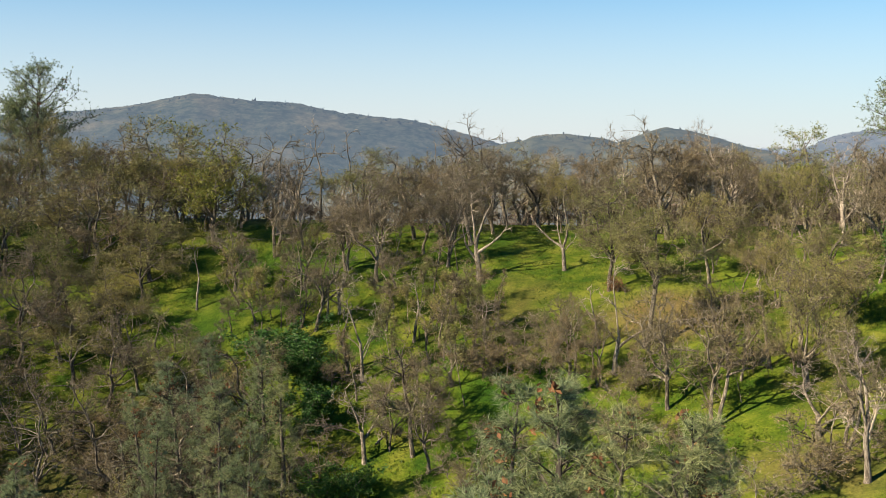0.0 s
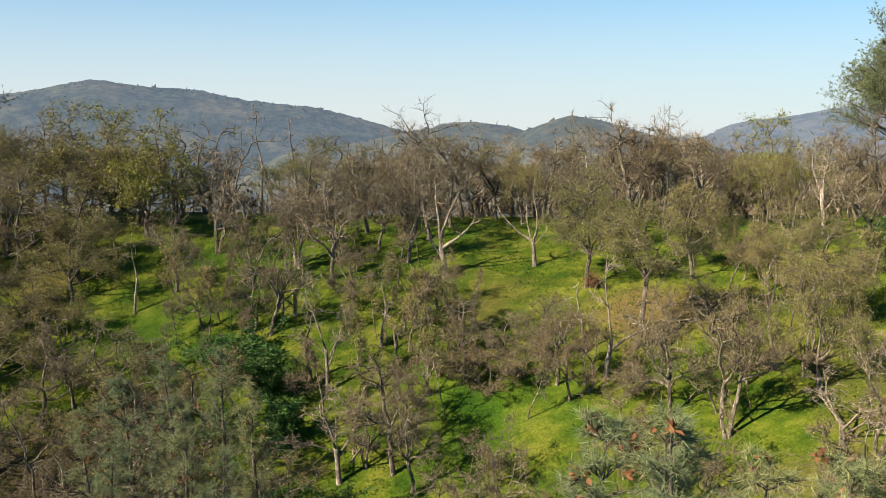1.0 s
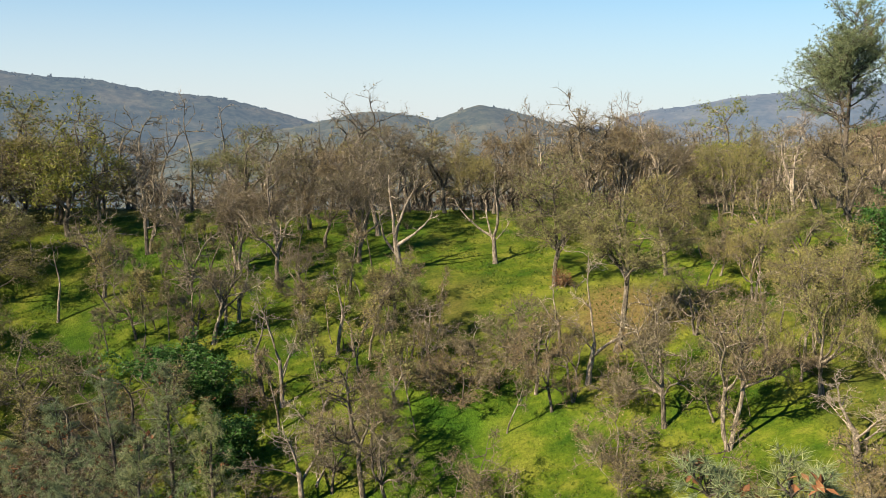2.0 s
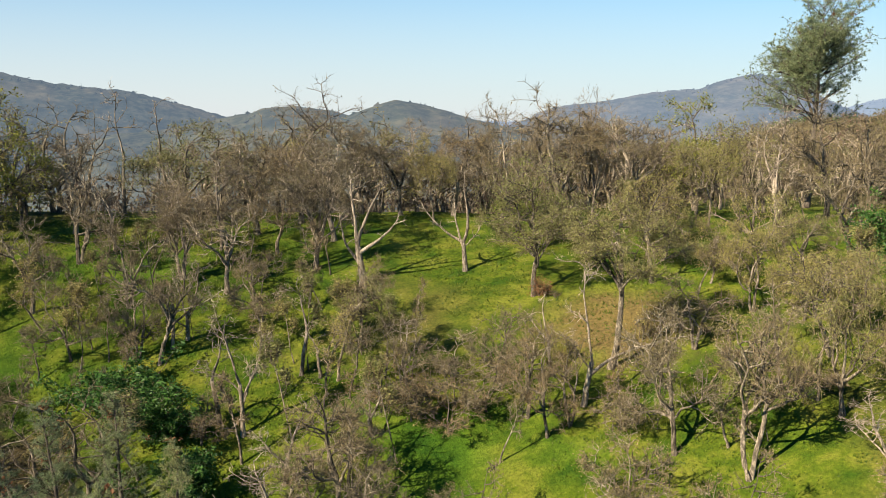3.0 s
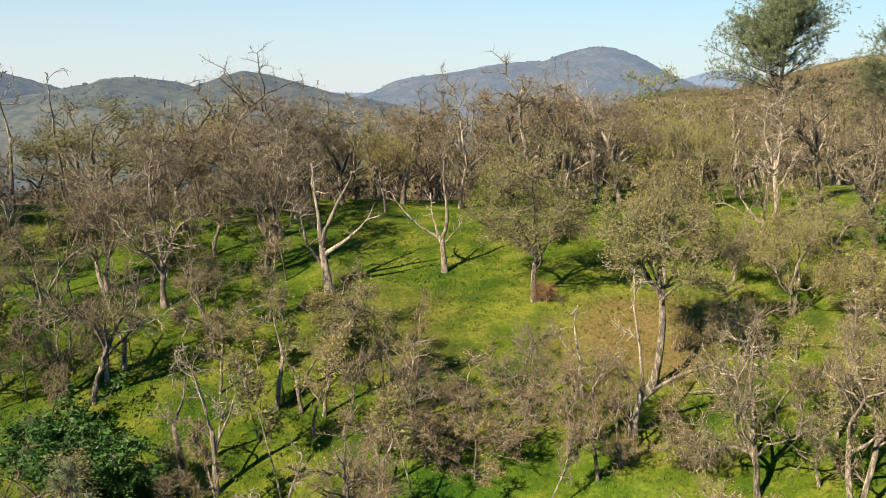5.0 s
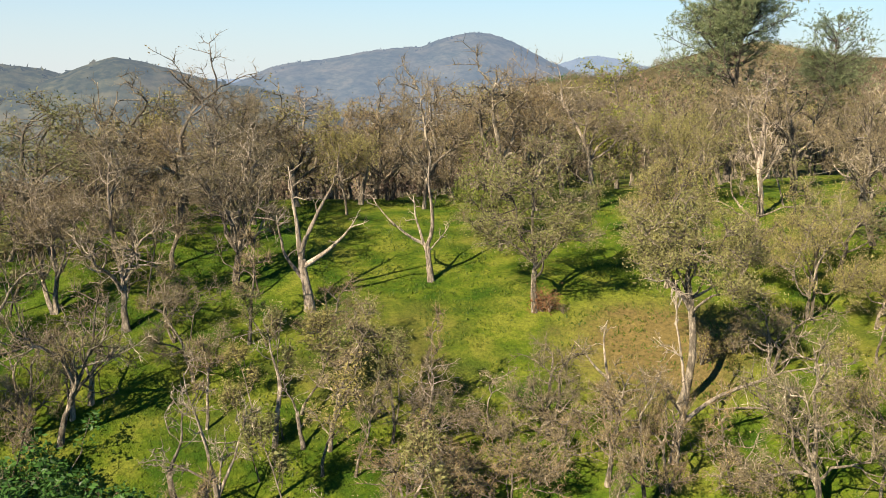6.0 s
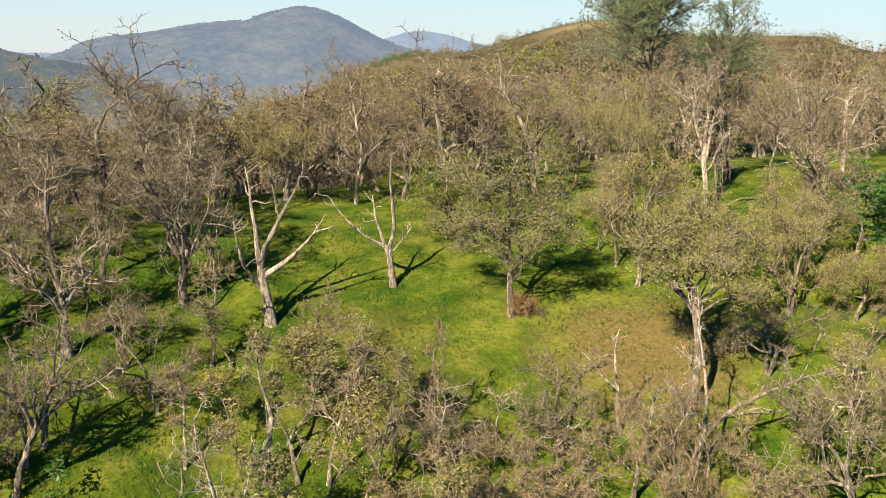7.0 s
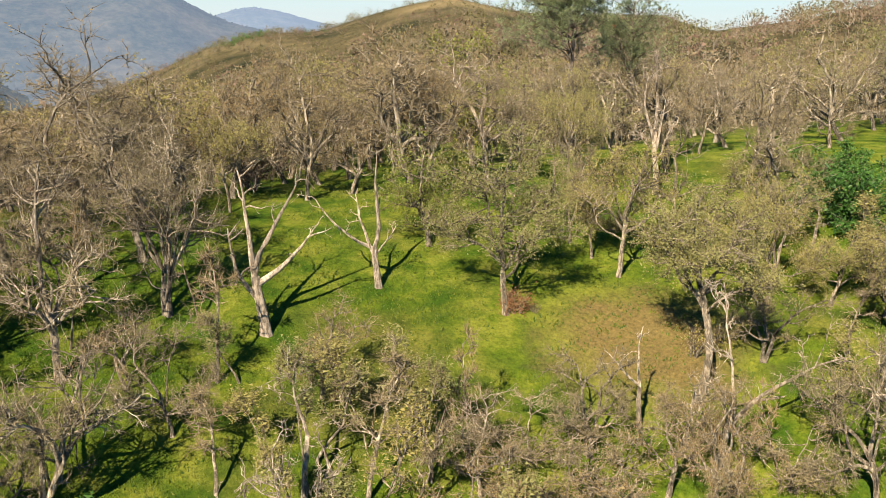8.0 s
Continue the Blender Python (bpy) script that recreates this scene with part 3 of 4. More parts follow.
class Sort:
    """One shape of tree, with its height and the half breadth of its crown; the first stands where it is first called for, the others are copies of it."""

    def __init__(self, make, height, half=None):
        self.make, self.height, self.half, self.first = make, height, half, None

    def put(self, x, y, height, turn=0.0, wide=1.0, tilt=(0.0, 0.0), tags=()):
        s = height / self.height
        z = ground_at(x, y)
        if self.first is None:
            self.first = self.make()
            self.size = (s * wide, s * wide, s)
            self.first.matrix_basis = pose(x, y, z, tilt[0], tilt[1], turn) @ Matrix.Diagonal((*self.size, 1))
            ob = self.first
        else:
            a, b, c = self.size
            ob = copy_thing(self.first, pose(x, y, z, tilt[0], tilt[1], turn) @ Matrix.Diagonal((s * wide / a, s * wide / b, s / c, 1)))
        tagged(ob, *tags)
        return ob


def oak_sorts(first, height, wides, **kinds):
    """Several oaks of one habit; each keyword gives its value for every one of them, or one value for all."""
    out = []
    for i, wide in enumerate(wides):
        k = {key: v[i] if isinstance(v, tuple) else v for key, v in kinds.items()}
        out.append(Sort(lambda i=i, k=k, wide=wide: oak(first + i, height, wide=wide, **k), height, wide * height))
    return out


BARE = oak_sorts(100, 8.0, (0.38, 0.44, 0.36, 0.47, 0.38, 0.4), limbs=(5, 6, 5, 6, 5, 6), fork=(0.36, 0.3, 0.42, 0.3, 0.26, 0.4), dense=(1.0, 1.0, 0.95, 1.0, 0.95, 0.95), catkin=(0.5, 0.8, 0.4, 0.85, 0.5, 0.7), stems=(1, 1, 2, 1, 2, 1), low=(0, 1, 2, 0, 1, 2), gnarl=0.24)
DARK = oak_sorts(130, 8.0, (0.42, 0.46, 0.4), limbs=5, fork=(0.3, 0.38, 0.34), dense=0.95, catkin=0.4, stems=(2, 1, 1), low=1, gnarl=0.28, stout=1.15)
PALE = oak_sorts(150, 10.0, (0.34, 0.38, 0.32, 0.36), limbs=(7, 7, 6, 7), fork=(0.3, 0.24, 0.36, 0.28), dense=1.0, catkin=(0.35, 0.5, 0.3, 0.45), stems=(1, 2, 1, 1), low=1, gnarl=0.19, splay=56, shell=0.4, bark=M_PALE)
LEAFY = oak_sorts(200, 8.0, (0.46, 0.52, 0.43, 0.5, 0.4), limbs=6, fork=(0.38, 0.32, 0.4, 0.34, 0.42), dense=0.95, leaf=(1.0, 0.9, 0.8, 1.0, 0.85), leaf_size=0.047, clump=5, shell=0.36, flat=0.5, splay=72, stems=(1, 2, 1, 1, 1), low=(0, 1, 0, 1, 0), gnarl=0.22, stout=0.9)
FRESH = oak_sorts(230, 8.0, (0.4, 0.36), limbs=6, fork=0.26, dense=0.95, leaf=1.0, leaf_size=0.06, shell=0.25, flat=0.6, low=2, leaves=M_FRESH)
SLIM = [Sort(lambda i=i: slim_oak(250 + i, 6.0, (0.2, 0.24, 0.18)[i]), 6.0, (1.2, 1.44, 1.08)[i]) for i in range(3)]
SLIM_LEAFY = [Sort(lambda i=i: slim_oak(260 + i, 6.0, (0.24, 0.28)[i], 0.65), 6.0, (1.44, 1.68)[i]) for i in range(2)]
FAR_BARE = oak_sorts(300, 8.0, (0.5, 0.54, 0.46, 0.5), limbs=5, fork=(0.26, 0.2, 0.3, 0.24), dense=0.45, catkin=0.9, twig_len=0.5, stems=(1, 1, 2, 1), twigs=9, low=2, shell=0.22, gnarl=0.24)
FAR_LEAFY = oak_sorts(320, 8.0, (0.5, 0.5, 0.5), limbs=5, fork=0.26, dense=0.45, leaf=(0.95, 0.8, 0.95), twig_len=0.55, leaf_size=0.07, clump=3, twigs=9, low=2, stout=0.95, flat=0.6)
PINES = [Sort(lambda i=i: pine(400 + i, 14.0, 17 + i, 1.1, 0.22, (0.155, 0.18, 0.14)[i], 0.0, 15, 1, 0.0085), 14.0) for i in range(3)]
BIG_PINES = [Sort(lambda i=i: pine(420 + i, 18.0, 13, 1.4, 0.42, 0.33, 1.0, 15, 2 + (i == 0), 0.014), 18.0) for i in range(2)]
GHOST = [Sort(lambda i=i: dead_tree(500 + i, 8.0, [(0.6 * math.cos(a + i), 0.6 * math.sin(a + i), 1.5, 4.6 - k, 1.0 - 0.14 * k, 0.58) for k, a in enumerate((0.3, 2.4, 4.4))] + [(math.cos(5.5 + i), math.sin(5.5 + i), 0.8, 2.4, 0.6, 0.3), (math.cos(1.5 + i), math.sin(1.5 + i), 0.6, 1.8, 0.75, 0.25)], (0.42, 0.34, 0.48)[i], 0.17, 9, 5), 8.0, 2.4) for i in range(3)]
GREY_GHOST = [Sort(lambda i=i: dead_tree(504 + i, 7.0, [(0.7, 0.2, 1.5, 4.2, 1.0, 0.6), (-0.6, 0.5, 1.3, 3.6, 0.85, 0.55), (-0.9, -0.7, 0.7, 3.0, 0.7, 0.45), (0.5, -0.9, 1.0, 2.6, 0.9, 0.35)], (0.34, 0.26)[i], 0.14, 10, 6, (0.1, -0.08), M_PALE), 7.0, 2.4) for i in range(2)]
SNAG = [Sort(lambda i=i: dead_tree(510 + i, 6.0, [(0.35, 0.15, 1.6, 3.2, 1.0, 0.6), (-0.5, -0.2, 1.1, 1.6, 0.6, 0.35)][:1 + i], 0.5, 0.1, 8, 3, (0.06, -0.04), M_PALE), 6.0, 1.0) for i in range(2)]
THICKET = oak_sorts(520, 5.0, (0.5, 0.46), limbs=6, fork=0.14, dense=0.8, catkin=0.85, twig_len=0.35, stout=0.7)
LIVE = [Sort(lambda i=i: bush(540 + i, 6.0, 6.0, M_LIVE, None, 500, 0.12, 1.0, 6, "evergreen_bush"), 6.0) for i in range(2)]
SHRUB = [Sort(lambda i=i: bush(560 + i, 2.0, 1.6, M_BUD, None, 260, 0.06, 0.8, 1, "shrub"), 2.0) for i in range(2)]

T_BARE = ("grey-barked oak in early spring, twiggy crown almost bare", "oak tree", "oaks on the slope")
T_LEAFY = ("oak with dark trunk and crown of young olive leaves", "oak tree", "oaks on the slope")
T_GHOST = ("dead standing oak with bleached bare limbs", "dead tree", "dead trees on the slope")
T_PINE = ("slender grey pine with loose drooping grey-green needles", "pine tree", "pines on the slope")
T_THICKET = ("low rounded oak thicket of brown-grey twigs", "oak tree", "oaks on the slope")
T_LIVE = ("dense dark green evergreen bush on the slope", "bush")
T_SHRUB = ("small twiggy shrub with sparse olive leaves", "shrub", "shrubs on the slope")
TAKEN = []


def plant(sorts, tags, x, y, h, pick=None, turn=None, wide=1.14, tilt=(0, 0), half=None):
    i = (len(TAKEN) * 7 + 3) % len(sorts) if pick is None else pick % len(sorts)
    TAKEN.append((x, y))
    if half:
        wide = min(2.0, max(0.6, half / (sorts[i].half * h / sorts[i].height)))
    return sorts[i].put(x, y, h, (len(TAKEN) * 97.3) % 360 if turn is None else turn, wide, tilt, tags)


def stand(sorts, tags, *trees):
    """Trees one by one: place, height and half the breadth of the crown, past which the outer twigs reach."""
    for n, (x, y, h, half) in enumerate(trees):
        plant(sorts, tags, x, y, h, n, None, half=0.5 + 1.15 * half)


def once(make, height, tags, x, y, h, turn=0.0, wide=1.0):
    TAKEN.append((x, y))
    return Sort(make, height).put(x, y, h, turn, wide, (0, 0), tags)


T_SLIM = ("slim young oak with thin grey stem and sparse twigs", "oak tree", "oaks on the slope")
T_SLIM_LEAFY = ("slim young oak with thin crown of olive buds", "oak tree", "oaks on the slope")

# the open-grown and dead trees round the clearing
once(lambda: dead_tree(1, 8.6, [(-1.0, 0.35, 0.95, 4.9, 1.0, 0.55), (0.55, -0.2, 1.7, 6.3, 1.0, 0.62), (-0.02, 0.3, 1.6, 4.4, 0.85, 0.5), (0.9, -0.4, 1.1, 2.4, 0.95, 0.25)], 0.28, 0.25, 4, 2), 8.6, ("dead white-barked oak forking low into bare arms, alone in the grass", "dead tree", "dead trees on the slope"), 10.9, 92.5, 8.6)
once(lambda: dead_tree(2, 9.0, [(-0.85, 0.5, 1.5, 4.8, 0.7, 0.5), (-0.2, 0.2, 1.6, 5.9, 1.0, 0.55), (0.05, -0.05, 1.8, 6.2, 1.0, 0.55), (0.9, -0.65, 1.25, 4.3, 0.95, 0.6)], 0.36, 0.33, 4, 3), 9.0, ("stout dead oak with four bleached arms, broken off at the ends", "dead tree", "dead trees on the slope"), 3.2, 92.5, 9.4)
once(lambda: oak(11, 9.2, 7, 0.3, 0.4, 1.15, leaf=0.95, stout=0.85, lean=0.0, twigs=9, low=0, leaf_size=0.055, clump=3, shell=0.45, flat=0.5, gnarl=0.17, splay=58), 9.2, ("oak forking low into dark limbs under a crown of olive leaves", "oak tree", "oaks on the slope"), 14.1, 86.2, 9.8, 30)
once(lambda: oak(14, 10.2, 8, 0.6, 0.42, 1.1, leaf=1.0, stout=0.95, twigs=9, low=0, leaf_size=0.055, clump=3, shell=0.5, flat=0.35, gnarl=0.17, splay=64), 10.2, ("broad oak, pale trunk under a wide crown of olive leaves", "oak tree", "oaks on the slope"), 15.4, 75.6, 10.3, 80)
once(lambda: dead_tree(3, 7.8, [(-0.3, 0.15, 1.6, 5.0, 1.0, 0.4), (1.0, -0.55, 0.6, 5.8, 0.8, 0.62), (-0.9, 0.3, 0.8, 2.2, 0.9, 0.3)], 0.3, 0.17, 9, 5), 7.8, ("dead oak with one long bleached arm reaching out low", "dead tree", "dead trees on the slope"), 12.7, 73.0, 8.9)
once(lambda: dead_tree(4, 5.0, [(-1.0, 0.5, 0.9, 2.4, 1.0, 0.6), (-0.3, 0.1, 1.6, 3.0, 1.0, 0.6)], 0.42, 0.13, 4, 3, (-0.18, 0.05)), 5.0, ("short white snag leaning, with one arm bent aside", "dead tree", "dead trees on the slope"), 12.1, 76.6, 5.0)
T_PALE = ("tall oak with pale crooked limbs and thin brown twigs, leafless", "oak tree", "oaks on the slope")
T_DARK = ("gnarled oak with dark spreading limbs, almost leafless", "oak tree", "oaks on the slope")
T_FRESH = ("oak in fresh yellow-green leaf", "oak tree", "oaks on the slope")
T_SNAG = ("thin bleached dead stem with a few broken branches", "dead tree", "dead trees on the slope")
plant(GHOST, T_GHOST, 35.3, 90.3, 9.8, 0, 20, half=2.9)
once(lambda: dead_tree(7, 4.6, [(0.82, -0.57, 0.3, 4.0, 0.9, 0.62), (-0.5, 0.4, 1.5, 1.6, 1.0, 0.4)], 0.62, 0.13, 9, 5, (0.1, -0.05)), 4.6, ("half-dead oak stem with one bleached limb drooping sideways", "dead tree", "dead trees on the slope"), -10.4, 88.9, 4.6)
stand(PALE, T_PALE, (-6.4, 94.6, 10.8, 2.9), (0.2, 96.4, 9.8, 2.7), (2.4, 102.0, 9.8, 2.8), (0.5, 108.5, 12.0, 4.3), (12.2, 114.6, 8.8, 3.1),
      (24.7, 102.0, 11.5, 2.5), (28.0, 99.2, 10.5, 2.8), (32.7, 115.9, 8.5, 2.8), (3.6, 78.9, 5.0, 1.4), (-9.6, 97.6, 8.6, 2.4), (6.4, 112.0, 10.0, 3.0))
stand(BARE, T_BARE, (21.8, 100.6, 12.0, 3.8), (18.1, 106.8, 11.0, 2.9), (26.4, 118.9, 10.0, 2.6), (48.9, 94.6, 7.5, 1.9), (36.1, 81.6, 7.2, 3.4), (-10.9, 104.5, 5.2, 2.5),
      (-2.3, 100.7, 6.3, 2.0), (2.1, 87.1, 4.8, 1.9), (-4.4, 92.5, 3.6, 1.2), (-4.5, 89.0, 5.6, 1.8), (8.8, 77.2, 5.0, 2.0), (10.0, 71.5, 6.8, 1.5), (9.5, 73.5, 6.2, 1.5),
      (15.5, 66.9, 8.8, 2.8), (17.8, 63.1, 8.6, 2.4), (20.6, 67.8, 6.6, 1.8), (20.6, 74.9, 4.7, 2.0), (-1.1, 72.7, 5.3, 1.6), (-1.9, 69.3, 9.0, 2.2))
stand(BARE, T_BARE, (-0.7, 67.2, 6.3, 1.5), (-3.6, 70.4, 5.6, 1.6), (23.9, 57.0, 6.8, 2.0), (-39.1, 91.6, 8.9, 3.6), (-33.8, 87.9, 8.2, 3.0), (-27.9, 82.0, 7.6, 2.8),
      (-46.0, 108.4, 7.4, 3.0), (-8.8, 79.2, 3.4, 1.5), (11.4, 71.8, 5.2, 1.2), (-16.9, 89.6, 6.0, 1.9), (-12.6, 88.2, 5.8, 1.9), (23.9, 66.9, 4.0, 1.4),
      (14.6, 110.4, 9.4, 2.8), (38.6, 117.0, 9.4, 3.2), (45.0, 104.0, 8.4, 2.8), (-6.6, 102.4, 7.8, 2.6), (-13.4, 94.6, 6.6, 2.2), (4.8, 106.2, 9.0, 2.8), (-3.4, 105.6, 8.8, 2.8))
stand(DARK, T_DARK, (41.9, 93.6, 10.1, 3.4), (39.2, 85.6, 9.0, 3.2), (-11.2, 87.5, 7.8, 2.5), (-17.1, 102.0, 7.4, 3.0), (-25.6, 83.1, 7.2, 2.7), (-20.0, 95.6, 7.0, 2.8))
stand(SLIM, T_SLIM, (-5.0, 96.4, 7.3, 0.9), (1.2, 95.1, 6.7, 1.0), (-1.0, 90.7, 6.2, 1.2), (0.1, 79.7, 5.0, 1.2), (4.1, 79.9, 6.4, 0.9), (-0.3, 81.6, 6.3, 1.3), (6.0, 76.3, 3.4, 0.9),
      (7.0, 70.9, 4.8, 1.0), (25.4, 72.5, 3.8, 0.8), (38.7, 91.3, 4.8, 1.2), (36.5, 84.2, 4.4, 1.1), (31.6, 96.1, 5.0, 1.0), (-14.5, 88.7, 4.6, 0.9), (-15.6, 90.4, 5.7, 1.0),
      (-18.8, 88.3, 3.6, 0.9), (-15.6, 98.4, 4.8, 1.0), (-12.3, 86.3, 4.3, 0.9), (-4.9, 85.5, 4.4, 1.1), (24.0, 81.2, 4.4, 1.1), (14.0, 70.6, 4.4, 1.0))
stand(LEAFY, T_LEAFY, (12.0, 107.1, 7.6, 1.9), (26.1, 90.9, 4.8, 1.6), (22.2, 84.6, 7.8, 2.0), (25.6, 82.3, 4.4, 1.4), (23.1, 87.1, 4.6, 1.5), (27.9, 74.6, 4.4, 2.0),
      (24.2, 64.9, 8.5, 2.1), (28.9, 71.9, 5.2, 2.0), (-9.0, 110.0, 8.6, 4.4), (-29.1, 99.1, 9.6, 3.9), (32.4, 95.6, 8.8, 2.0), (25.8, 77.3, 7.4, 2.0), (26.8, 70.2, 6.2, 2.2),
      (-40.1, 107.0, 7.4, 2.8), (-34.0, 112.0, 12.0, 4.5), (-42.0, 112.5, 12.0, 4.2), (-47.5, 114.0, 11.5, 4.2), (30.6, 79.6, 5.0, 1.8))
stand(SLIM_LEAFY, T_SLIM_LEAFY, (3.3, 82.0, 4.8, 1.2), (2.5, 80.6, 6.6, 1.4), (-1.9, 83.2, 6.2, 1.2), (-1.2, 80.4, 5.7, 1.4), (-16.3, 88.6, 6.1, 1.7), (-26.7, 101.7, 4.8, 1.5), (-2.7, 84.3, 4.0, 1.4),
      (-0.6, 84.4, 4.4, 1.4), (22.5, 93.4, 5.4, 1.4), (-0.2, 90.1, 3.6, 1.0), (1.6, 83.6, 5.0, 1.3), (19.4, 70.8, 4.4, 1.2), (30.2, 75.2, 5.2, 1.5), (32.0, 82.4, 5.2, 1.5))
stand(FRESH, T_FRESH, (17.1, 94.6, 7.1, 2.2), (38.4, 109.7, 10.9, 2.8), (-24.6, 106.8, 12.0, 3.5), (-29.5, 112.0, 11.5, 3.6))
stand(GHOST, T_GHOST, (53.0, 106.6, 7.4, 1.9), (49.9, 89.0, 7.6, 2.0), (-14.7, 103.6, 6.2, 1.3),
      (23.6, 52.9, 8.2, 1.8), (43.6, 114.2, 9.0, 1.9), (30.4, 106.6, 8.6, 2.2), (-18.0, 108.0, 8.0, 1.9), (58.0, 98.0, 8.0, 2.2))
stand(GREY_GHOST, ("dead grey-barked oak with crooked bare limbs", "dead tree", "dead trees on the slope"), (-6.3, 79.0, 8.9, 1.8), (0.8, 76.0, 3.6, 1.4), (-4.4, 74.5, 4.6, 2.1), (23.0, 58.9, 4.2, 2.6), (-5.3, 69.9, 6.6, 2.5), (-9.4, 89.6, 5.6, 1.6))
stand(SNAG, T_SNAG, (-2.5, 83.0, 6.4, 1.0), (-1.3, 82.3, 3.7, 0.9), (-7.6, 80.6, 6.2, 1.3), (8.5, 114.1, 5.0, 0.8), (-23.1, 93.1, 6.8, 0.7), (22.8, 68.6, 6.3, 0.9), (24.5, 67.8, 4.8, 0.7),
      (33.9, 78.4, 3.7, 1.2), (-14.5, 116.0, 12.0, 1.3), (-10.5, 118.0, 10.5, 1.4), (-22.6, 111.5, 7.6, 1.2))
stand(THICKET, T_THICKET, (6.4, 78.6, 3.4, 1.8), (7.4, 75.0, 3.8, 1.9), (5.0, 74.4, 3.8, 1.9), (3.2, 76.2, 4.0, 1.9), (1.7, 77.6, 3.6, 1.7), (13.8, 70.0, 3.2, 1.6),
      (-16.5, 75.0, 4.0, 2.2), (-19.5, 71.0, 4.5, 2.4), (-23.5, 68.0, 4.5, 2.4), (-26.0, 74.0, 4.0, 2.2), (-29.5, 70.0, 5.0, 2.6), (-21.0, 62.0, 5.0, 2.5), (-24.5, 63.0, 5.0, 2.5))
stand(THICKET, T_THICKET, (17.4, 52.2, 4.0, 2.0), (20.4, 53.6, 4.2, 2.0), (22.4, 55.2, 4.6, 2.0), (14.6, 54.0, 3.6, 1.8))
stand(THICKET, T_THICKET, (-28.0, 65.0, 5.5, 2.8), (-33.5, 72.0, 5.0, 2.6), (-30.0, 80.0, 4.4, 2.4), (-36.5, 78.0, 4.6, 2.5), (-24.5, 78.6, 3.6, 2.0), (-20.5, 77.5, 3.6, 2.0), (-8.5, 69.5, 3.4, 1.8),
      (-36.0, 84.0, 4.4, 2.4), (-41.0, 86.0, 5.0, 2.6), (-32.0, 92.5, 5.0, 2.5), (-22.0, 86.0, 3.4, 1.8))
plant(LIVE, T_LIVE, -13.9, 82.2, 5.0, 0, None, 1.45)
plant(LIVE, T_LIVE, -11.0, 80.4, 3.8, 1, None, 1.3)
plant(LIVE, T_LIVE, -10.6, 74.6, 4.6, 1)
plant(LIVE, T_LIVE, -7.0, 66.0, 4.2, 0)
plant(LIVE, T_LIVE, 37.0, 77.3, 5.4, 1)
plant(LIVE, T_LIVE, 40.5, 79.0, 5.0, 0)

# pines
for n, (x, y, h) in enumerate([(2.7, 32.0, 18.5), (4.0, 31.4, 18.4), (5.4, 31.2, 18.1), (5.0, 29.4, 17.8), (7.5, 29.0, 17.0), (9.7, 30.0, 15.9), (1.6, 26.3, 18.5), (8.4, 31.4, 14.8),
                               (-10.3, 62.5, 13.2), (-15.2, 69.0, 12.8), (-16.6, 64.0, 14.8), (-13.7, 59.0, 15.0), (-19.0, 63.8, 13.6), (-12.8, 72.0, 9.6), (-22.5, 52.0, 17.0), (-17.6, 59.6, 13.6), (-11.4, 57.0, 12.6)]):
    plant(PINES, T_PINE, x, y, h, n)
T_TALL = ("tall grey pine with an open rounded crown of grey-green needles", "pine tree", "tall pines on the ridge")
plant(BIG_PINES, T_TALL, 50.1, 108.9, 21.4, 0, 40, 1.05)
plant(BIG_PINES, T_TALL, 70.3, 114.6, 16.8, 1, 10)
plant(BIG_PINES, T_TALL, -48.5, 123.0, 18.8, 1, 130)


# the wood that fills the slope beyond the crest and at both sides
def glade(x, y):
    """The openings with nothing but grass."""
    if math.hypot((x - 15) / 10, (y - 84) / 7) < 1 or math.hypot((x - 12) / 9, (y - 100) / 8) < 1:
        return True
    return math.hypot((x - 8.5) / 6, (y - 90) / 6) < 1 or math.hypot((x - 9) / 7, (y - 69) / 4) < 1 or math.hypot((x - 4) / 3.5, (y - 84) / 3) < 1 or math.hypot((x + 9) / 5, (y - 84) / 2) < 1


def open_ground(x, y):
    """Where the wood leaves room."""
    if glade(x, y) or math.hypot((x - 3) / 5, (y - 88) / 4) < 1:
        return True
    return math.hypot((x - 62) / 16, (y - 102) / 4) < 1 or -18 < x < 24 and y < 82 or x < 14 and y < 60 or y < 45


def scatter(seed, count, gap, inside, among=False):
    rng = np.random.default_rng(seed)
    out = []
    for _ in range(count * 60):
        if len(out) >= count:
            break
        x, y = rng.uniform(-75, 150), rng.uniform(45, 230)
        if not inside(x, y) or (glade(x, y) if among else open_ground(x, y)):
            continue
        if all((x - a) ** 2 + (y - b) ** 2 > gap * gap for a, b in TAKEN):
            TAKEN.append((x, y))
            out.append((x, y, rng.random(), rng.random()))
    return out


for x, y, a, b in scatter(19, 64, 1.8, lambda x, y: -22 < x < 11 and 68 < y < 99 and not (x > -10 and y > 83.5), True) + scatter(18, 34, 1.9, lambda x, y: 17 < x < 37 and 58 < y < 92, True):
    TAKEN.pop()
    plant(SLIM_LEAFY if b > 0.45 else SLIM, T_SLIM_LEAFY if b > 0.45 else T_SLIM, x, y, 3.4 + 2.6 * a, int(a * 1000), None, 1.5)


for x, y, a, b in scatter(17, 78, 1.9, lambda x, y: -44 < x < -9 and 50 < y < 82 and x + 0.8 * y < 48, True):
    TAKEN.pop()
    plant(FAR_BARE if b < 0.75 else FAR_LEAFY, T_BARE if b < 0.75 else T_LEAFY, x, y, 6.0 + 3.5 * a, int(a * 1000))


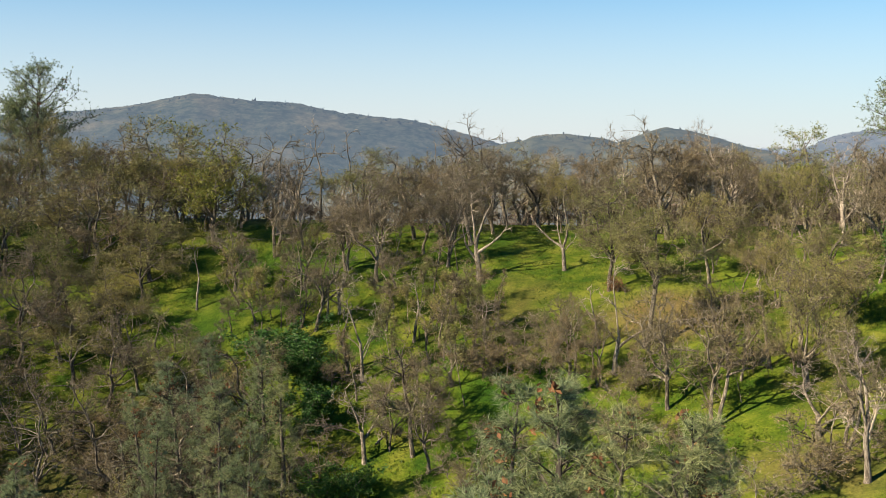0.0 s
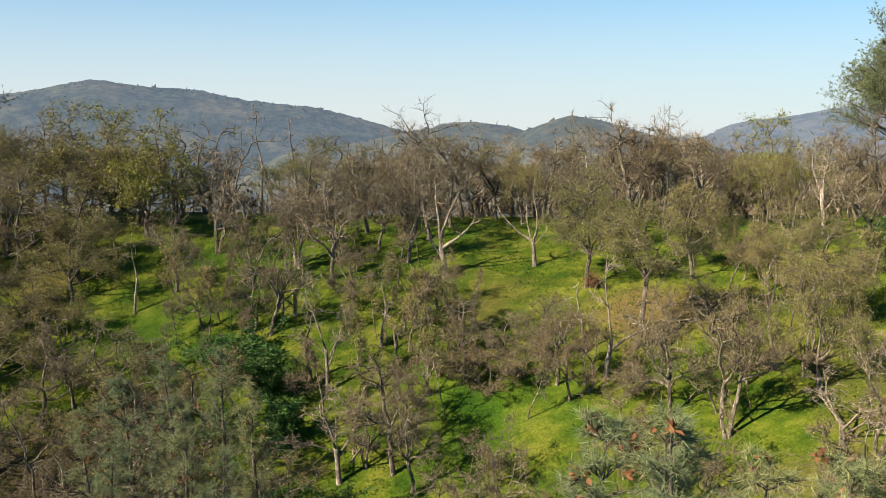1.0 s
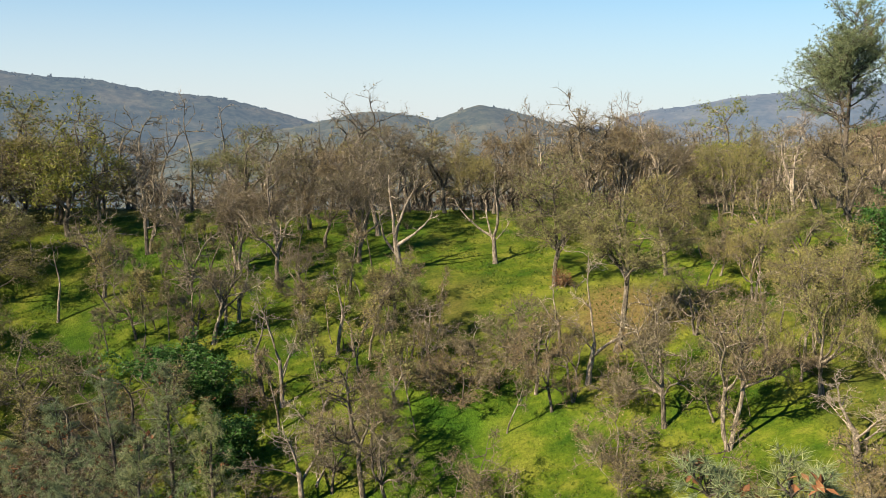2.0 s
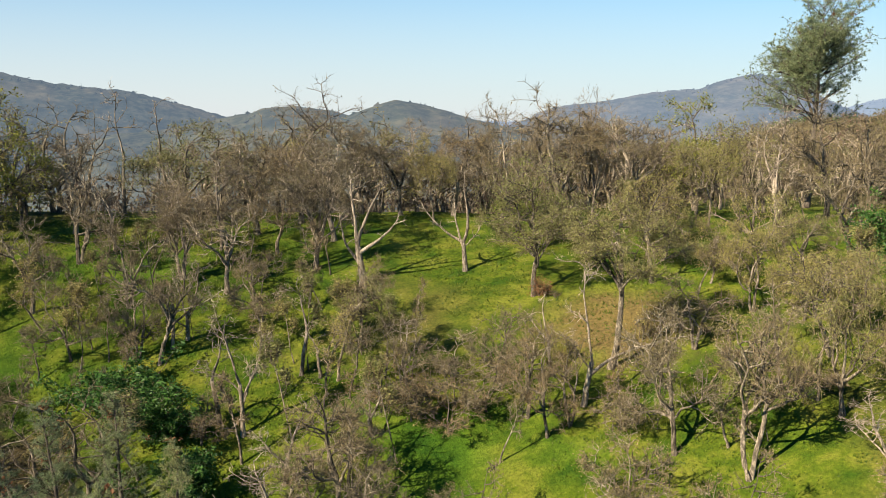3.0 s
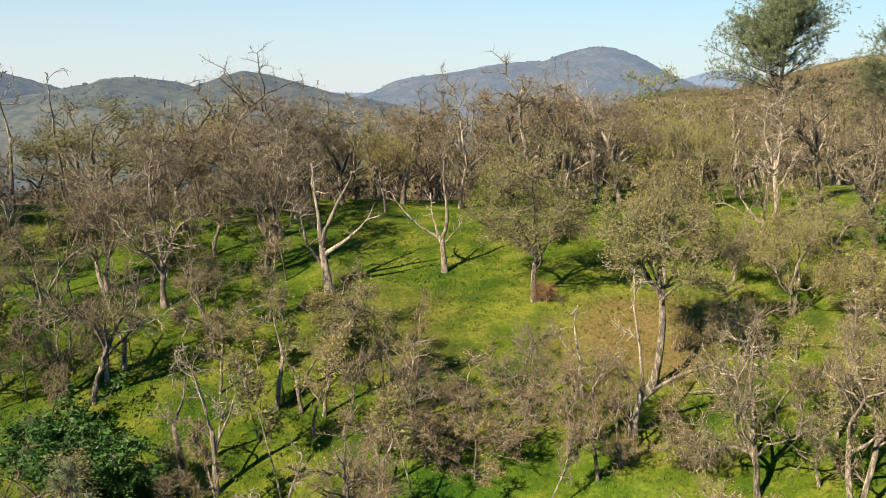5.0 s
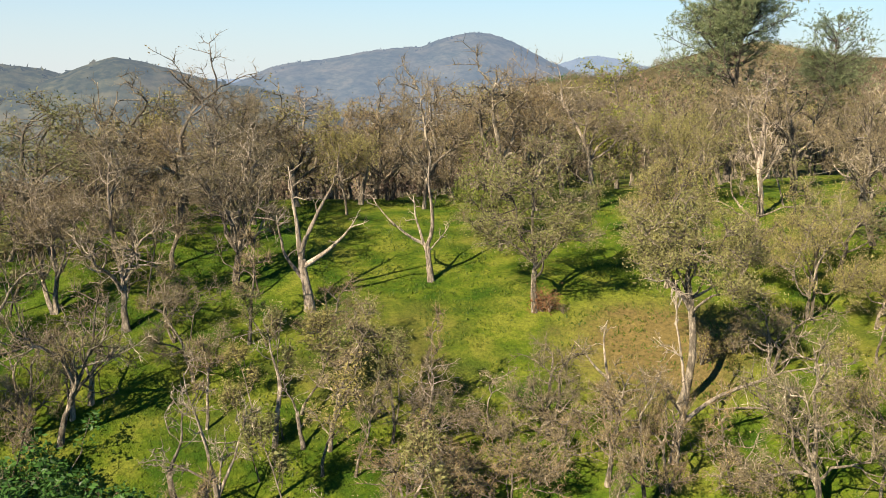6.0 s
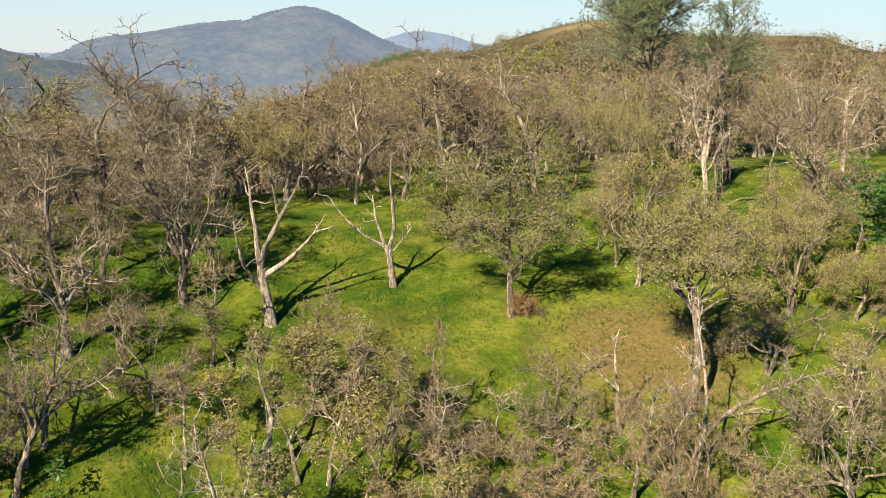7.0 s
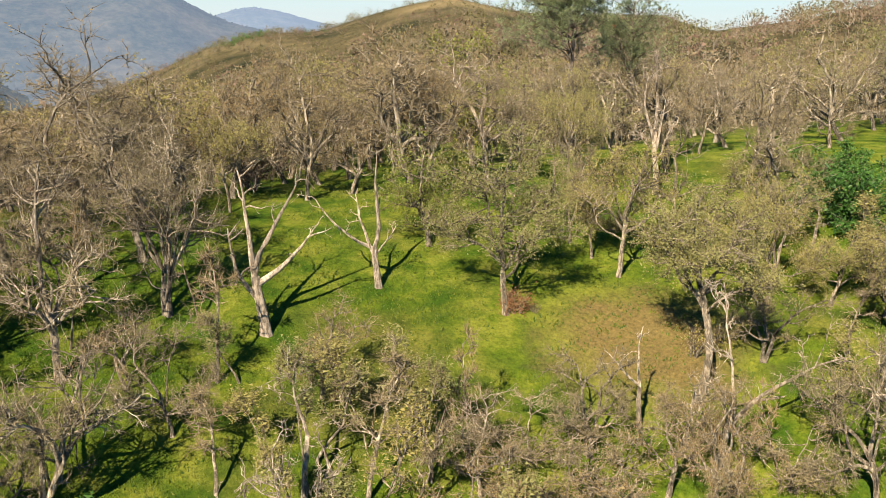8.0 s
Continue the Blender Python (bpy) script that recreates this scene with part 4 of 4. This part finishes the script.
for x, y, a, b in scatter(16, 30, 2.0, lambda x, y: -22 < x < 16 and 54 < y < 75, True):
    TAKEN.pop()
    plant(THICKET, T_THICKET, x, y, 2.8 + 2.2 * a, int(b * 1000))


def in_view(x, y):
    a = math.degrees(math.atan2(x + 15, y - 30))
    return -42 < a < 78


for x, y, a, b in scatter(20, 52, 3.2, lambda x, y: -62 < x < -14 and 66 < y < 118 and not (x > -26 and y > 90)):
    TAKEN.pop()
    plant(LEAFY if b > 0.35 else BARE, T_LEAFY if b > 0.35 else T_BARE, x, y, 6.8 + 4.0 * a, int(a * 1000), None, 1.2)
for x, y, a, b in scatter(22, 34, 3.5, lambda x, y: 30 < x < 74 and 84 < y < 126) + scatter(23, 34, 2.7, lambda x, y: -30 < x < 42 and 111 < y < 126):
    TAKEN.pop()
    plant(FAR_LEAFY if b > 0.7 else FAR_BARE, T_LEAFY if b > 0.7 else T_BARE, x, y, 6.6 + 3.6 * a, int(a * 1000))
for x, y, a, b in scatter(21, 20, 4.2, lambda x, y: in_view(x, y) and y > 104 and math.hypot(x + 15, y - 40) < 92):
    TAKEN.pop()
    plant(FAR_LEAFY if b > 0.7 else FAR_BARE, T_LEAFY if b > 0.7 else T_BARE, x, y, 6.4 + 3.6 * a, int(a * 1000))


def joined_wood(spots):
    """The back rows of the wood, too many to count: whole trees in one mesh."""
    mats = [M_BARK, M_TWIG, M_CATKIN, M_BUD]
    V, F, I, n = [], [], [], 0
    for x, y, a, b in spots:
        sort = (FAR_LEAFY if b > 0.72 else FAR_BARE)[int(a * 1000) % 3]
        s = (6.2 + 3.6 * a) / sort.height
        m = np.array(pose(x, y, ground_at(x, y), 0, 0, 360 * b) @ Matrix.Diagonal((s, s, s, 1)))
        for ch in sort.first.children:
            me = ch.data
            v = np.empty(len(me.vertices) * 3)
            me.vertices.foreach_get("co", v)
            V.append(v.reshape(-1, 3) @ m[:3, :3].T + m[:3, 3])
            F += [tuple(n + q for q in p.vertices) for p in me.polygons]
            I += [mats.index(me.materials[0])] * len(me.polygons)
            n += len(me.vertices)
    me = bpy.data.meshes.new("back_wood")
    me.from_pydata(np.concatenate(V).tolist(), [], F)
    for mat in mats:
        me.materials.append(mat)
    me.polygons.foreach_set("material_index", I)
    me.update()
    return tagged(new("back_wood", me), "dense rows of leafless grey oaks behind the crest", "woodland", kind="stuff")


joined_wood(scatter(24, 120, 4.0, lambda x, y: in_view(x, y) and y < 150 + 0.2 * x and y > 100 - 0.2 * x and math.hypot(x + 15, y - 40) < 150))


def far_wood(seed, count, spots, name, label, size=(5.0, 9.0), material=None, k=110, grain=0.027):
    """Woodland too far off to count: trunks, boughs and tufts in one mesh."""
    rng = np.random.default_rng(seed)
    mats = [material] if material else [M_SCRUB, M_OLIVE, M_RUSSET, M_PALE]
    V, F, I, n = [], [], [], 0
    for x, y in spots(rng, count):
        h = rng.uniform(*size) * (0.55 if math.hypot(x - 262, y - 314) < 110 or x * 0.8 < y - 90 and y > 280 else 1)
        z = float(land(x, y)) + (0 if abs(x) < 160 and y < 260 else 4.0 * noise.noise((x * 0.012, y * 0.012, 3)) - 1.2)
        th = rng.random(k) * 6.28
        rr = np.sqrt(rng.random(k)) * h * 0.42
        c = np.stack([x + rr * np.cos(th), y + rr * np.sin(th), z + h * (0.2 + 0.7 * rng.random(k) * np.sqrt(1 - (rr / (h * 0.5)) ** 2))], 1)
        s = h * grain * (0.6 + 0.9 * rng.random((k, 1, 1)))
        p = c[:, None] + rng.normal(0, 1, (k, 3, 3)) * s
        V.append(p.reshape(-1, 3))
        F.append(n + np.arange(k * 3).reshape(-1, 3))
        n += k * 3
        # woods of one colour stand together in loose patches
        kind = 0 if material else min(2, int(3 * min(0.99, max(0.0, 0.5 + 0.9 * noise.noise((x * 0.02, y * 0.02, seed)) + rng.normal(0, 0.2)))))
        kind = (1, 0, 2)[kind] if not material else 0
        I += [kind] * k
        if not material and k > 30:
            b = 7
            d = rng.normal(0, 1, (b, 3)) * [0.42, 0.42, 0.2] * h * 0.5 + [0, 0, 0.62 * h]
            root = np.array([x, y, z + 0.25 * h])
            end = np.array([x, y, z]) + d
            q = np.stack([np.tile(root, (b, 1)), np.tile(root + [0, 0, 0.03 * h], (b, 1)), end], 1)
            V.append(q.reshape(-1, 3))
            F.append(n + np.arange(b * 3).reshape(-1, 3))
            n += b * 3
            I += [3] * b
        w = 0.02 * h
        V.append(np.array([(x - w, y, z - 0.5), (x + w, y, z - 0.5), (x, y + w, z - 0.5), (x, y, z + h * 0.8)]))
        F.append(n + np.array([[0, 1, 3], [1, 2, 3], [2, 0, 3]]))
        n += 4
        I += [len(mats) - 1] * 3
    me = mesh_object(name, np.concatenate(V), np.concatenate(F), mats[0], False)
    for mat in mats[1:]:
        me.materials.append(mat)
    me.polygons.foreach_set("material_index", I)
    ob = new(name, me)
    return tagged(ob, label, "woodland", kind="stuff")


def beyond(rng, count):
    k = 0
    while k < count:
        a, r = rng.uniform(-34, 84), 130 + 330 * rng.random() ** 0.7
        x, y = -15 + r * math.sin(radians(a)), 40 + r * math.cos(radians(a))
        if y < 150 + 0.2 * x and math.hypot(x + 15, y - 40) < 150:
            continue
        if math.hypot(x - 262, y - 314) < 45 and rng.random() > 0.25:
            k += 0.5
            continue
        k += 1
        yield x, y


far_wood(31, 2900, beyond, "far_woodland", "brown-grey leafless woodland covering the far slopes", (5.5, 10.0))


def valley(rng, count):
    for _ in range(count):
        a, r = rng.uniform(-36, 27), 440 + 900 * rng.random()
        yield -15 + r * math.sin(radians(a)), 40 + r * math.cos(radians(a))


far_wood(32, 9000, valley, "valley_woodland", "dark olive woodland on the valley floor far below", (7.0, 12.0), None, 9, 0.13)


def grass_tufts(seed, count):
    """Taller tufts that stand out of the sward."""
    rng = np.random.default_rng(seed)
    V = []
    for _ in range(count):
        x, y = rng.uniform(-32, 42), rng.uniform(60, 112)
        if noise.noise((x * 0.2, y * 0.2, 11)) < -0.05:
            continue
        z = ground_at(x, y)
        for _ in range(3):
            a, h = rng.random() * 6.28, rng.uniform(0.05, 0.15)
            c, s_ = math.cos(a) * 0.05, math.sin(a) * 0.05
            ox, oy = rng.normal(0, 0.12, 2)
            V += [(x + ox - c, y + oy - s_, z - 0.05), (x + ox + c, y + oy + s_, z - 0.05), (x + ox + rng.normal(0, 0.08), y + oy + rng.normal(0, 0.08), z + h)]
    ob = new("grass", mesh_object("grass", V, np.arange(len(V)).reshape(-1, 3), M_BLADES, False))
    return tagged(ob, "tufts of fresh green and straw-coloured grass", "grass", kind="stuff")


M_BLADES = foliage_material("grass_blades", [(0.0, (0.026, 0.058, 0.005)), (0.6, (0.069, 0.104, 0.008)), (1.0, (0.118, 0.136, 0.018))], 0.2)
grass_tufts(41, 40000)


# fallen wood, and the small bushes of the clearing
def fallen_branch(seed, length):
    """A dead bough on the ground, with its forks."""
    w = Wood(seed)
    main = w.path((-length / 2, 0, 0.12), (1, 0, 0.02), length, 9, 0.1, 0.0)
    main[:, 2] = np.abs(main[:, 2])
    w.tube("trunk", main, np.linspace(0.12, 0.035, len(main)), 7)
    for q, e, t in w.fan(main, 7, 0.8, 0.25, 0.2):
        key = w.new_limb()
        sub = w.path(q, (e[0], e[1], abs(e[2])), length * 0.3 * (0.4 + w.rng.random()), 4, 0.25, 0.02)
        w.tube(key, sub, np.linspace(0.04, 0.01, len(sub)), 4)
        w.twigs(sub, 8, 0.35, 0.01)
    return w.parts("fallen_branch", M_WHITE, M_WHITE, None)


LOG = Sort(lambda: fallen_branch(71, 5.0), 5.0)
for x, y, h, turn in ((-27.0, 88.6, 4.0, 20), (-19.8, 86.4, 4.6, 130), (24.0, 93.2, 3.0, 10), (38.4, 75.6, 5.5, 60), (17.8, 73.6, 3.6, 150), (-4.0, 72.0, 4.2, 75)):
    LOG.put(x, y, h, turn, 1.0, (0, 0), ("bleached dead bough lying in the grass", "fallen branch", "fallen boughs"))
SHRUB[0].put(18.4, 77.6, 1.9, 0, 1.0, (0, 0), ("small yellow-green bush in the dry grass", "bush", "bushes in the clearing"))
Sort(lambda: bush(580, 1.4, 0.9, M_CONE, None, 300, 0.05, 0.9, 2, "bush"), 1.4).put(14.7, 86.0, 1.5, 0, 1.0, (0, 0), ("small bush of withered russet leaves beside an oak's trunk", "bush", "bushes in the clearing"))
SHRUB[1].put(15.4, 85.3, 0.7, 0, 1.0, (0, 0), ("low dark green tuft of shrub in the clearing", "bush", "bushes in the clearing"))
for x, y, h, turn in ((20.6, 77.0, 1.6, 40), (27.5, 88.0, 1.4, 90), (-3.0, 99.5, 1.1, 10), (31.0, 93.5, 1.5, 60), (5.2, 103.5, 1.0, 30)):
    SHRUB[1].put(x, y, h, turn, 1.0, (0, 0), T_SHRUB)


def spur(rng, count):
    """Scrub on the spur and the knoll."""
    for _ in range(count):
        a, r = rng.uniform(20, 52), rng.uniform(230, 440)
        yield -22 + r * math.sin(radians(a)), 47 + r * math.cos(radians(a))


far_wood(33, 2000, spur, "spur_scrub", "dark olive scrub dotted over the tan spur and knoll", (2.2, 5.4), M_SPUR, 50, 0.05)


def crest(rng, count):
    """Low brush between the stems along and behind the crest."""
    for _ in range(count):
        x = rng.uniform(-70, 75)
        yield x, 112 + 0.35 * max(0, x - 20) + 34 * rng.random()


far_wood(34, 420, crest, "crest_brush", "low brown-grey brush between the stems on the crest", (1.6, 3.6), None, 60, 0.04)


def clump(rng, count):
    """Evergreen oaks standing close together on the spur."""
    for _ in range(count):
        yield 207 + rng.normal(0, 9), 362 + rng.normal(0, 6)


far_wood(35, 26, clump, "spur_evergreens", "clump of dark evergreen oaks on the spur", (5.0, 8.0), M_LIVE, 120, 0.03)
